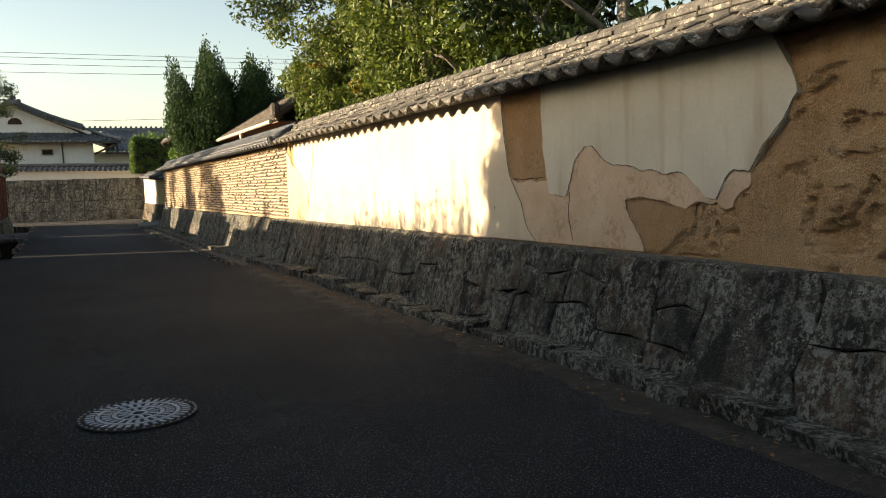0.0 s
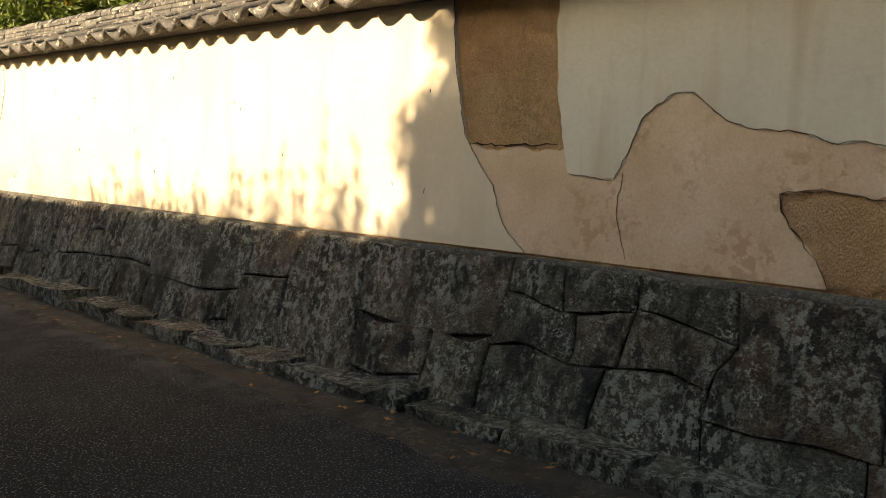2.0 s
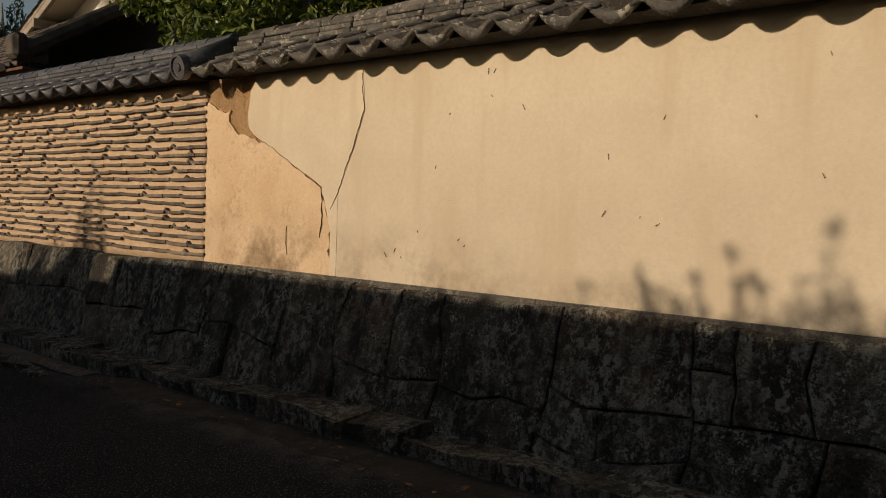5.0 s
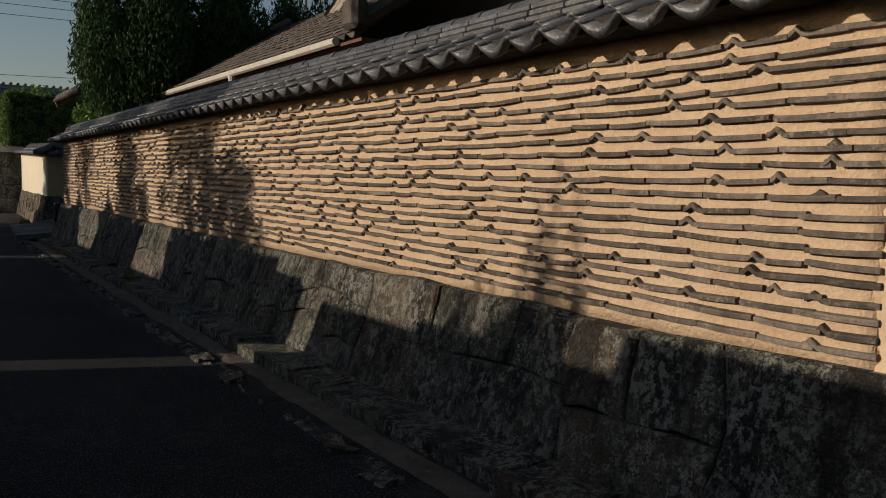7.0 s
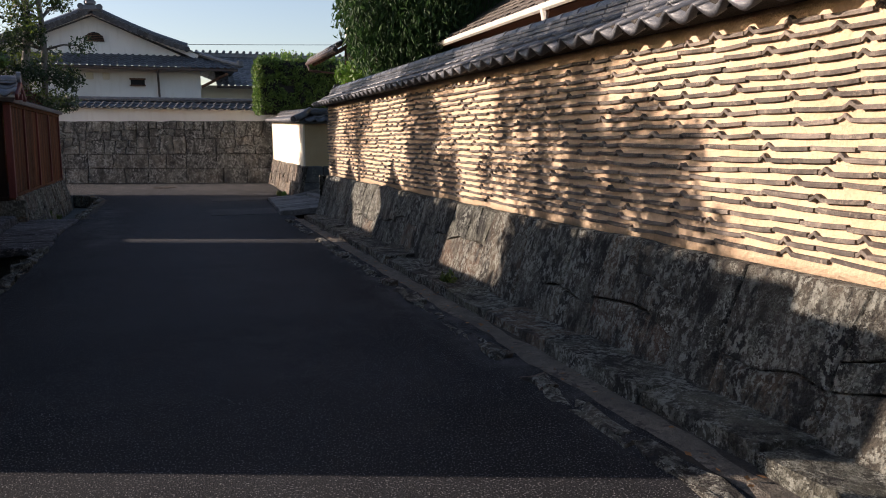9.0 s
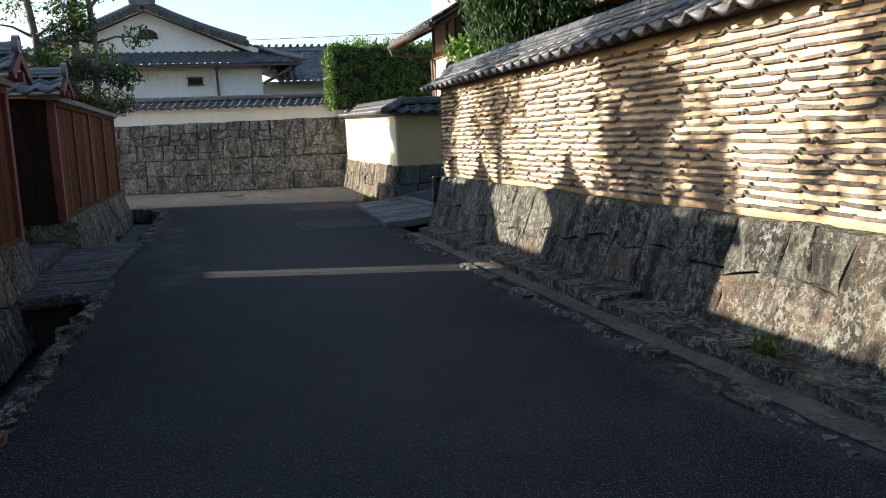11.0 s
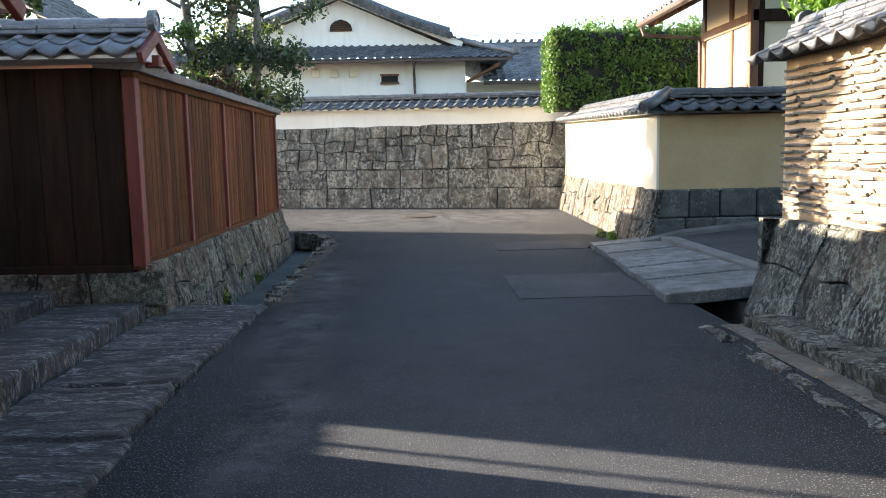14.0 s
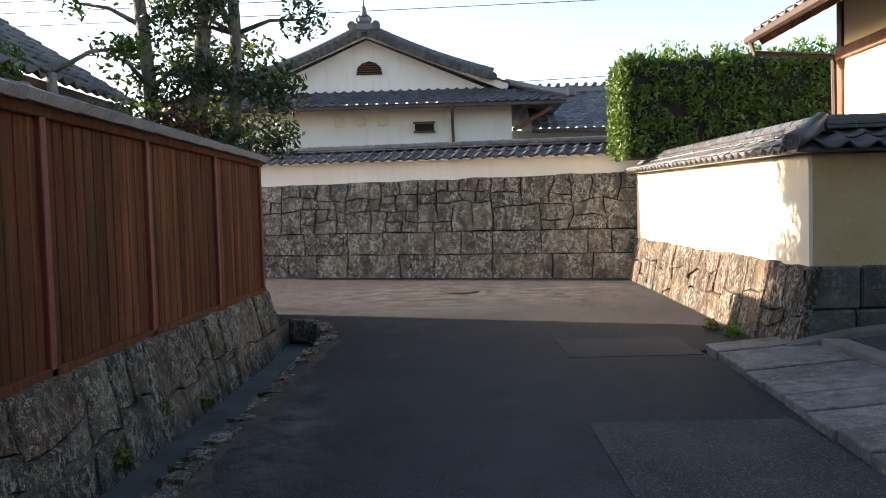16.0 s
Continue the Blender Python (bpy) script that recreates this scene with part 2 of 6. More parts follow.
M_MORTARSTRIP = shader("mortar_strip", (0.10, 0.088, 0.07), (0.21, 0.185, 0.15), 5, 0.95, 0.8, 80, 0, spots=(0.05, 0.045, 0.038), spot_scale=5, spot_amount=0.8, dist=0.02)
# gutter concrete in a darker, slightly green base colour
M_GUTTERBED = shader("gutter_bed", (0.040, 0.046, 0.044), (0.085, 0.093, 0.090), 2, 0.8, 0.5, 70, 0.1, spots=(0.02, 0.03, 0.015), spot_scale=3, spot_amount=0.7)
M_CONCRETE = shader("concrete", (0.11, 0.107, 0.102), (0.19, 0.185, 0.175), 3, 0.9, 0.5, 70, 0.1)
M_PLASTER = shader("aged_plaster", (0.60, 0.51, 0.385), (0.68, 0.60, 0.46), 1.4, 0.9, 0.2, 45, 0.02, stain=(0.57, 0.47, 0.34), bump_scale=5, fine_amount=0.12, dist=0.01)
# top coat where it lies in shade: the cooler grey is put into the colour
M_SHADEPLASTER = shader("shade_grey_plaster", (0.58, 0.535, 0.43), (0.67, 0.625, 0.51), 1.6, 0.9, 0.2, 45, 0.04, stain=(0.50, 0.41, 0.29), bump_scale=5, fine_amount=0.12, dist=0.01)
M_MID = shader("undercoat", (0.54, 0.38, 0.25), (0.66, 0.51, 0.37), 3.2, 0.95, 0.2, 70, 0.03, spots=(0.40, 0.25, 0.145), spot_scale=4.5, spot_amount=0.6, bump_scale=9, fine_amount=0.25, dist=0.012)
M_MIDPALE = shader("pale_undercoat", (0.60, 0.43, 0.27), (0.70, 0.54, 0.37), 2.4, 0.95, 0.2, 70, 0.03, spots=(0.46, 0.31, 0.18), spot_scale=5.0, spot_amount=0.6, bump_scale=9, fine_amount=0.25, dist=0.012)
dust_and_sheen(M_PLASTER, [((4, 12.5, 0.80), (1, 1.2, 0.42)), ((4, 10.6, 0.78), (1, 1.5, 0.24)), ((4, 9.0, 0.78), (1, 2.6, 0.20))], (0.20, 0.155, 0.105))
dust_and_sheen(M_MIDPALE, [((4, 13.9, 0.80), (1, 1.0, 0.55)), ((4, 13.5, 0.78), (1, 0.8, 0.35))], (0.17, 0.115, 0.065))
M_MUD = shader("straw_mud", (0.70, 0.415, 0.20), (0.82, 0.545, 0.305), 4, 1.0, 1.0, 85, 0, spots=(0.50, 0.29, 0.14), spot_scale=6, spot_amount=0.5, bump_scale=26, dist=0.04, fine_amount=0.45, stretch=(1, 1.6, 0.9))
M_MORTAR = shader("clay_mortar", (0.53, 0.375, 0.24), (0.63, 0.475, 0.325), 3, 1.0, 0.5, 50, 0, bump_scale=14, fine_amount=0.35)
M_COURSE = shader("course_tile", (0.072, 0.060, 0.050), (0.185, 0.155, 0.128), 9, 0.85, 0.4, 70, 0.45, spots=(0.48, 0.40, 0.30), spot_scale=11, spot_amount=0.35)
M_COURSE_J = shader("course_tile_far", (0.072, 0.060, 0.050), (0.185, 0.155, 0.128), 9, 0.85, 0.4, 70, 0.45, spots=(0.48, 0.40, 0.30), spot_scale=11, spot_amount=0.35, island=True)
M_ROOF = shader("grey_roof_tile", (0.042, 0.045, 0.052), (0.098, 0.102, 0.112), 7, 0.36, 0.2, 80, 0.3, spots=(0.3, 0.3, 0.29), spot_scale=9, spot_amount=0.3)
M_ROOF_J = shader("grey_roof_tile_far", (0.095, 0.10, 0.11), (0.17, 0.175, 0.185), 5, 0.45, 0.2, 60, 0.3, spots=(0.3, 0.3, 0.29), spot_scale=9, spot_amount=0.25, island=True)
M_OLDROOF = shader("weathered_roof_tile", (0.034, 0.033, 0.031), (0.125, 0.118, 0.105), 6, 0.8, 0.5, 60, 0.35, spots=(0.46, 0.43, 0.36), spot_scale=7, spot_amount=0.65)
M_OLDROOF_J = shader("weathered_roof_tile_far", (0.060, 0.050, 0.042), (0.125, 0.105, 0.088), 6, 0.8, 0.4, 60, 0.35, island=True)
# shaded face of the corner wall: its shade is in the darker tan
M_SHADEFACE = shader("shade_face_plaster", (0.47, 0.34, 0.19), (0.56, 0.425, 0.255), 1.2, 0.95, 0.3, 60, 0.03, bump_scale=18, fine_amount=0.25)
M_CREAM = shader("cream_plaster", (0.68, 0.62, 0.48), (0.74, 0.68, 0.55), 1.0, 0.95, 0.15, 50, 0.03, bump_scale=10, fine_amount=0.1)
M_WHITE = shader("white_plaster", (0.74, 0.71, 0.67), (0.80, 0.78, 0.74), 0.8, 0.9, 0.1, 40, 0.02, stain=(0.70, 0.67, 0.62), fine_amount=0.08)
M_FENCE = shader("stained_board", (0.064, 0.024, 0.013), (0.165, 0.062, 0.026), 2.2, 0.85, 0.6, 30, 0.38, stretch=(6, 6, 0.5), stain=(0.05, 0.045, 0.02), fine_amount=0.6)
M_FENCE.node_tree.nodes["Principled BSDF"].inputs["Specular IOR Level"].default_value = 0.15
M_POST = shader("red_post", (0.10, 0.017, 0.014), (0.155, 0.030, 0.024), 4, 0.6, 0.3, 30, 0.12, stretch=(4, 4, 0.6))
M_DARKWOOD = shader("dark_wood", (0.018, 0.010, 0.007), (0.036, 0.020, 0.013), 3, 0.75, 0.4, 30, 0.15, stretch=(5, 5, 0.5))
M_DARKWOOD.node_tree.nodes["Principled BSDF"].inputs["Specular IOR Level"].default_value = 0.15
M_BEAM = shader("brown_beam", (0.10, 0.045, 0.022), (0.17, 0.08, 0.04), 3, 0.7, 0.3, 30, 0.15, stretch=(4, 4, 0.6))
M_CAP = shader("blue_grey_cap", (0.12, 0.132, 0.16), (0.22, 0.235, 0.275), 5, 0.45, 0.2, 60, 0.15, spots=(0.4, 0.4, 0.4), spot_amount=0.3)
M_GUTTER = shader("pale_gutter", (0.5, 0.47, 0.41), (0.6, 0.57, 0.50), 4, 0.5, 0.1, 50, 0.05)
M_COPPER = shader("dark_gutter", (0.055, 0.035, 0.028), (0.085, 0.055, 0.045), 4, 0.5, 0.1, 50, 0.05)
M_IRON = shader("cast_iron", (0.19, 0.205, 0.25), (0.30, 0.32, 0.38), 8, 0.36, 0.3, 90, 0.05, metal=0.85)
M_IRON2 = shader("worn_iron", (0.028, 0.022, 0.018), (0.05, 0.038, 0.03), 8, 0.85, 0.3, 90, 0.05)
M_BARK = shader("bark", (0.14, 0.125, 0.105), (0.31, 0.285, 0.245), 5, 0.95, 0.9, 40, 0.2, stretch=(2, 2, 0.6), dist=0.03)
# near black stands for unlit depth in hedge, vent and window
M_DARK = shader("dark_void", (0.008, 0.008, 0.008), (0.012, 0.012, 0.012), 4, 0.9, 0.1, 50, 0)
M_WIRE = shader("cable", (0.05, 0.05, 0.055), (0.06, 0.06, 0.065), 4, 0.6, 0.0, 50, 0)
M_LITTER = shader("dry_leaf", (0.20, 0.085, 0.03), (0.33, 0.17, 0.06), 8, 0.9, 0.2, 60, 0.5, island=True)
L_BROAD = leaf_shader("broad_leaf", (0.035, 0.066, 0.012), (0.18, 0.235, 0.04))
L_YELLOW = leaf_shader("turning_leaf", (0.25, 0.15, 0.02), (0.55, 0.34, 0.04))
L_DARK = leaf_shader("dark_leaf", (0.012, 0.028, 0.010), (0.045, 0.08, 0.025))
L_CYPRESS = leaf_shader("cypress_leaf", (0.012, 0.036, 0.010), (0.050, 0.115, 0.028), 0.7)
L_HEDGE = leaf_shader("hedge_leaf", (0.030, 0.078, 0.012), (0.145, 0.24, 0.045))
L_LIME = leaf_shader("lime_leaf", (0.06, 0.14, 0.015), (0.16, 0.28, 0.04))
L_RED = leaf_shader("red_leaf", (0.05, 0.012, 0.008), (0.13, 0.04, 0.02))


# ---- building helpers ----
AT = {}


def thing(name, loc, label="", category="", group="", kind=""):
    ob = new(name)
    ob.location = loc
    ob.empty_display_size = 0.2
    AT[ob] = Vector(loc)
    return tagged(ob, label, category, group, kind)


def hang(ob, parent):
    base = AT.get(parent, Vector())
    if parent:
        ob.parent = parent
    AT[ob] = base
    return ob


def part(name, bm, material, parent=None, label="", smooth=False):
    """One mesh from a bmesh in world metres, under a thing or a part."""
    base = AT.get(parent, Vector())
    me = bpy.data.meshes.new(name)
    bmesh.ops.recalc_face_normals(bm, faces=bm.faces)
    if base.length:
        bmesh.ops.translate(bm, verts=bm.verts, vec=-base)
    bm.to_mesh(me)
    bm.free()
    me.materials.append(material)
    if smooth:
        me.shade_smooth()
    ob = hang(new(name, me), parent)
    return tagged(ob, label)


def from_arrays(name, verts, faces, material, parent=None, label="", smooth=False):
    base = np.array(AT.get(parent, Vector()))
    me = bpy.data.meshes.new(name)
    me.from_pydata((np.asarray(verts) - base).tolist(), [], faces.tolist() if hasattr(faces, "tolist") else faces)
    me.materials.append(material)
    if smooth:
        me.shade_smooth()
    ob = hang(new(name, me), parent)
    return tagged(ob, label)


def piece(name, me, m, parent):
    """An object of its own on shared mesh data; m is a pose in the world."""
    ob = hang(new(name, me), parent)
    ob.matrix_basis = Matrix.Translation(-AT[ob]) @ m
    return ob


def mesh_of(name, verts, faces, material, smooth=False):
    me = bpy.data.meshes.new(name)
    me.from_pydata([tuple(v) for v in verts], [], [tuple(f) for f in faces])
    me.materials.append(material)
    if smooth:
        me.shade_smooth()
    return me


def box(bm, x0, x1, y0, y1, z0, z1, bevel=0.0):
    made = bmesh.ops.create_cube(bm, size=1.0)["verts"]
    for v in made:
        v.co = Vector(((x0 + x1) / 2 + v.co.x * (x1 - x0), (y0 + y1) / 2 + v.co.y * (y1 - y0), (z0 + z1) / 2 + v.co.z * (z1 - z0)))
    if bevel:
        edges = {e for v in made for e in v.link_edges}
        bmesh.ops.bevel(bm, geom=list(edges), offset=bevel, segments=1, affect="EDGES")
    return bm


def boxed(name, x0, x1, y0, y1, z0, z1, material, parent=None, bevel=0.008, label=""):
    return part(name, box(bmesh.new(), x0, x1, y0, y1, z0, z1, bevel), material, parent, label)


def beam(name, a, b, w, h, material, parent=None, label="", bevel=0.006):
    """A bar of section w by h from a to b."""
    a, b = Vector(a), Vector(b)
    bm = box(bmesh.new(), -w / 2, w / 2, -h / 2, h / 2, 0, (b - a).length, bevel)
    d = (b - a).normalized()
    side = d.cross(Vector((0, 0, 1)))
    side = side.normalized() if side.length > 1e-3 else Vector((1, 0, 0))
    up = side.cross(d)
    m = Matrix((side, up, d)).transposed().to_4x4()
    m.translation = a
    bmesh.ops.transform(bm, matrix=m, verts=bm.verts)
    return part(name, bm, material, parent, label)


def tube(bm, points, radii, sides=8):
    rings = []
    for i, p in enumerate(points):
        p = Vector(p)
        d = (Vector(points[min(i + 1, len(points) - 1)]) - Vector(points[max(i - 1, 0)])).normalized()
        s = d.cross(Vector((0.3, 0.9, 0.2))).normalized()
        u = s.cross(d)
        rings.append([bm.verts.new(p + radii[i] * (math.cos(k * math.tau / sides) * s + math.sin(k * math.tau / sides) * u)) for k in range(sides)])
    for r, q in zip(rings, rings[1:]):
        for k in range(sides):
            bm.faces.new((r[k], r[(k + 1) % sides], q[(k + 1) % sides], q[k]))
    for r in (rings[0], rings[-1]):
        bm.faces.new(r)
    return bm


from mathutils.geometry import tessellate_polygon


# ---- stones laid in a wall ----
def split_cells(u0, u1, v0, v1, size, rnd, aspect=1.4):
    out = []

    def go(a, b, c, d):
        w, h = b - a, d - c
        target = size * rnd.uniform(0.65, 1.6)
        if w * h < target * target * 1.25 and w / h < 2.6 and h / w < 1.9:
            out.append((a, b, c, d))
        elif w > h * aspect * rnd.uniform(0.8, 1.3):
            k = a + w * rnd.uniform(0.36, 0.64)
            go(a, k, c, d), go(k, b, c, d)
        else:
            k = c + h * rnd.uniform(0.38, 0.62)
            go(a, b, c, k), go(a, b, k, d)

    span = max(1, round((u1 - u0) / (size * 4)))
    for i in range(span):
        go(u0 + (u1 - u0) * i / span, u0 + (u1 - u0) * (i + 1) / span, v0, v1)
    return out


def stone_wall(parent, place, u0, u1, v0, v1, size, material, seed, gap=0.007, proud=0.03, warp=0.045, name="stone"):
    """Irregular stones; place(u, v, d) gives the point d metres in front of the wall's plane."""
    rnd = random.Random(seed)
    for a, b, c, d in split_cells(u0, u1, v0, v1, size, rnd):
        cu, cv = (a + b) / 2, (c + d) / 2
        ring = []
        for (p, q), (r, s) in zip(((a, c), (b, c), (b, d), (a, d)), ((b, c), (b, d), (a, d), (a, c))):
            for k in range(3):
                ring.append((p + (r - p) * k / 3, q + (s - q) * k / 3))
        front, bev, back = [], [], []
        lift = rnd.uniform(0.3, 1.0) * proud
        tilt_u, tilt_v = rnd.uniform(-1, 1) * proud, rnd.uniform(-1, 1) * proud
        for u, v in ring:
            n1 = noise.noise(Vector((u * 2.3 + seed, v * 2.3, 0.0)))
            n2 = noise.noise(Vector((u * 2.3 + seed, v * 2.3, 7.7)))
            f1 = noise.noise(Vector((u * 11 + seed, v * 11, 3.0)))
            edge_u = 1.0 if u0 + 0.01 < u < u1 - 0.01 else 0.0
            edge_v = 1.0 if v0 + 0.01 < v < v1 - 0.01 else 0.25
            uu, vv = u + (n1 * warp + f1 * 0.012) * 1.6 * edge_u, v + n2 * warp * 1.6 * edge_v
            g = gap * rnd.uniform(0.6, 1.9)
            du, dv = cu - uu, cv - vv
            ln = math.hypot(du, dv)
            uu, vv = uu + du / ln * g, vv + dv / ln * g
            h = lift + tilt_u * (uu - cu) + tilt_v * (vv - cv)
            back.append(place(uu, vv, -0.09))
            bev.append(place(uu, vv, h - 0.010 - 0.2 * proud))
            k = rnd.uniform(0.006, 0.018) / ln
            front.append(place(uu + du * k, vv + dv * k, h + rnd.uniform(-0.006, 0.006)))
        inner = [place(cu + (u - cu) * 0.5, cv + (v - cv) * 0.5, lift + rnd.uniform(-0.004, 0.016)) for u, v in ring[::2]]
        n = len(ring)
        verts = back + bev + front + inner
        faces = []
        for k in range(n):
            j = (k + 1) % n
            faces += [(k, j, n + j, n + k), (n + k, n + j, 2 * n + j, 2 * n + k)]
        half = n // 2
        for k in range(half):
            j = (k + 1) % half
            faces += [(2 * n + 2 * k, 2 * n + 2 * k + 1, 3 * n + k), (2 * n + 2 * k + 1, 2 * n + (2 * k + 2) % n, 3 * n + j, 3 * n + k)]
        faces.append(tuple(3 * n + k for k in range(half)))
        base = Vector(place(cu, cv, 0))
        me = mesh_of(name, [Vector(p) - base for p in verts], faces, material)
        me.flip_normals()
        piece(name, me, Matrix.Translation(base), parent)


# ---- roof tiles ----
def wave(s):
    return -0.034 * math.sin(math.pi * s / 0.80) if s < 0.80 else 0.020 * math.sin(math.pi * (s - 0.80) / 0.26)


def tile_arrays(w, l, eave, seg=9):
    verts, faces = [], []
    k = w / 0.26
    for i in range(seg + 1):
        s = 1.04 * i / seg
        z = wave(s) * k
        drop = (0.022 + (0.034 * math.sin(math.pi * min(s / 0.80, 1.0)) if eave else 0.0)) * k
        verts += [(s * w, l * 1.12, z - 0.004), (s * w, 0, z + 0.022 * k), (s * w, 0.004, z + 0.022 * k - drop), (s * w, l * 0.8, z - 0.02)]
    for i in range(seg):
        a, b = 4 * i, 4 * i + 4
        faces += [(a, a + 1, b + 1, b), (a + 1, a + 2, b + 2, b + 1), (a + 2, a + 3, b + 3, b + 2)]
    faces += [(0, 3, 2, 1), (4 * seg, 4 * seg + 1, 4 * seg + 2, 4 * seg + 3)]
    return verts, faces


def slope_pose(p, along, up):
    x, y = Vector(along).normalized(), Vector(up).normalized()
    m = Matrix((x, y, x.cross(y))).transposed().to_4x4()
    m.translation = p
    return m


def tile_rows(parent, p0, along, up, nu, nv, w, l, material, rnd, loose=0.0, name="roof_tile", keep=None):
    """Single tiles in rows from the eave at p0 upwards."""
    ve, fe = tile_arrays(w, l, True)
    vp, fp = tile_arrays(w, l, False)
    me_e, me_p = mesh_of("eave_tile", ve, fe, material, True), mesh_of(name, vp, fp, material, True)
    p0, along, up = Vector(p0), Vector(along).normalized(), Vector(up).normalized()
    for v in range(nv):
        for u in range(nu):
            if keep and not keep(p0 + along * ((u + 0.5) * w) + up * ((v + 0.5) * l)):
                continue
            j = Vector((rnd.uniform(-1, 1), rnd.uniform(-1, 1), rnd.uniform(-1, 1))) * loose
            m = slope_pose(p0 + along * (u * w) + up * (v * l) + j + Vector((0, 0, 0.002 * (u % 2))), along, up) @ pose(0, 0, 0, rnd.uniform(-1, 1) * loose * 120, 0, rnd.uniform(-1, 1) * loose * 120)
            piece("eave_tile" if v == 0 else name, me_e if v == 0 else me_p, m, parent)


def tile_field(name, p0, along, up, nu, nv, w, l, material, parent=None, clip=None, label="", seed=1):
    """The same tiles joined in one mesh, for slopes that stay far off. clip(u, v) tells whether a tile is laid."""
    rnd = random.Random(seed)
    ve, fe = tile_arrays(w, l, True, 7)
    vp, fp = tile_arrays(w, l, False, 7)
    allv, allf = [], []
    for v in range(nv):
        base, fs = (np.array(ve), np.array(fe[:-2])) if v == 0 else (np.array(vp), np.array(fp[:-2]))
        for u in range(nu):
            if clip and not clip((u + 0.5) / nu, (v + 0.5) / nv):
                continue
            m = np.array(slope_pose(Vector(p0) + Vector(along).normalized() * (u * w) + Vector(up).normalized() * (v * l) + Vector((0, 0, rnd.uniform(-0.004, 0.004))), along, up))
            allf.append(fs + sum(len(x) for x in allv))
            allv.append(base @ m[:3, :3].T + m[:3, 3])
    ob = from_arrays(name, np.concatenate(allv), np.concatenate(allf), material, parent, label, True)
    return ob


def ridge_row(parent, a, b, z0, layers, width, material, rnd, unit=0.30, cap_r=0.075, loose=0.003, thick=0.034, z1=None):
    """Courses of flat ridge tiles with round caps on top, from a to b (x, y)."""
    a, b = Vector((*a, z0)), Vector((*b, z0 if z1 is None else z1))
    d = (b - a).normalized()
    side = Vector((-d.y, d.x, 0)).normalized()
    n = max(1, round((b - a).length / unit))
    step = (b - a).length / n
    for k in range(layers):
        w = width - 0.035 * k
        bm = box(bmesh.new(), -w / 2, w / 2, 0.003, step - 0.003, 0, thick, 0.006)
        me = bpy.data.meshes.new("ridge_tile")
        bm.to_mesh(me)
        bm.free()
        me.materials.append(material)
        for i in range(n):
            p = a + d * (step * i) + side * rnd.uniform(-1, 1) * loose * 2 + Vector((0, 0, k * (thick + 0.006) + rnd.uniform(-1, 1) * loose))
            piece("ridge_tile", me, slope_pose(p, -side, d), parent)
    verts, faces = [], []
    for j, (yy, rr) in enumerate(((-0.012, 1.06), (0.05, 1.06), (0.052, 1.0), (step, 0.98))):
        for i in range(9):
            t = math.pi * i / 8
            verts.append((-math.cos(t) * cap_r * rr, yy, math.sin(t) * cap_r * rr))
    for j in range(3):
        for i in range(8):
            faces.append((9 * j + i, 9 * j + 9 + i, 9 * j + 10 + i, 9 * j + 1 + i))
    faces.append(tuple(range(9)))
    me = mesh_of("ridge_cap", verts, faces, material, False)
    for i in range(n):
        p = a + d * (step * i) + Vector((0, 0, layers * (thick + 0.006) - 0.008 + rnd.uniform(-1, 1) * loose))
        piece("ridge_cap", me, slope_pose(p, -side, d), parent)


def end_disc(parent, p, outward, r, material, name="end_tile"):
    """A round roof-end tile with a raised rim and boss."""
    bm = bmesh.new()
    prof = ((0.0, -0.05), (r, -0.05), (r, 0.012), (r * 0.8, 0.012), (r * 0.76, 0.0), (r * 0.35, 0.0), (r * 0.3, 0.01), (0.0, 0.012))
    rings = []
    for rr, h in prof:
        rings.append([bm.verts.new((rr * math.cos(k * math.tau / 16), rr * math.sin(k * math.tau / 16), h)) for k in range(16)] if rr else [bm.verts.new((0, 0, h))])
    for q, s in zip(rings, rings[1:]):
        for k in range(16):
            j = (k + 1) % 16
            f = [q[k % len(q)], q[j % len(q)], s[j % len(s)], s[k % len(s)]]
            f = list(dict.fromkeys(f))
            if len(f) > 2:
                bm.faces.new(f)
    bmesh.ops.transform(bm, matrix=Matrix.Translation(p) @ Vector(outward).to_track_quat("Z", "Y").to_matrix().to_4x4(), verts=bm.verts)
    return part(name, bm, material, parent)


# ---- foliage ----
def leaves(name, centres, radii, count, size, material, parent, seed, flat=1.0, up=0.0, shell=0.0, label="", slim=0.42):
    """Folded leaves scattered in clumps; every leaf is two triangles with its own turn."""
    rng = np.random.default_rng(seed)
    c = np.asarray(centres, float)
    r = np.asarray(radii, float)
    which = rng.choice(len(c), count, p=r**2 / (r**2).sum())
    d = rng.normal(size=(count, 3))
    d /= np.linalg.norm(d, axis=1)[:, None]
    q = rng.uniform(shell, 1, count) ** 0.5
    p = c[which] + d * (r[which] * q)[:, None] * np.array([1, 1, flat])
    a = rng.normal(size=(count, 3)) + np.array([0, 0, up])
    a /= np.linalg.norm(a, axis=1)[:, None]
    b = np.cross(a, rng.normal(size=(count, 3)))
    b /= np.linalg.norm(b, axis=1)[:, None]
    s = size * rng.uniform(0.6, 1.35, count)[:, None]
    nrm = np.cross(a, b)
    v = np.stack([p - a * s, p + b * s * slim + nrm * s * 0.15, p + a * s, p - b * s * slim + nrm * s * 0.15], 1).reshape(-1, 3)
    i = np.arange(count)[:, None] * 4
    f = np.concatenate([i + np.array([[0, 1, 2]]), i + np.array([[0, 2, 3]])])
    return from_arrays(name, v, f, material, parent, label)


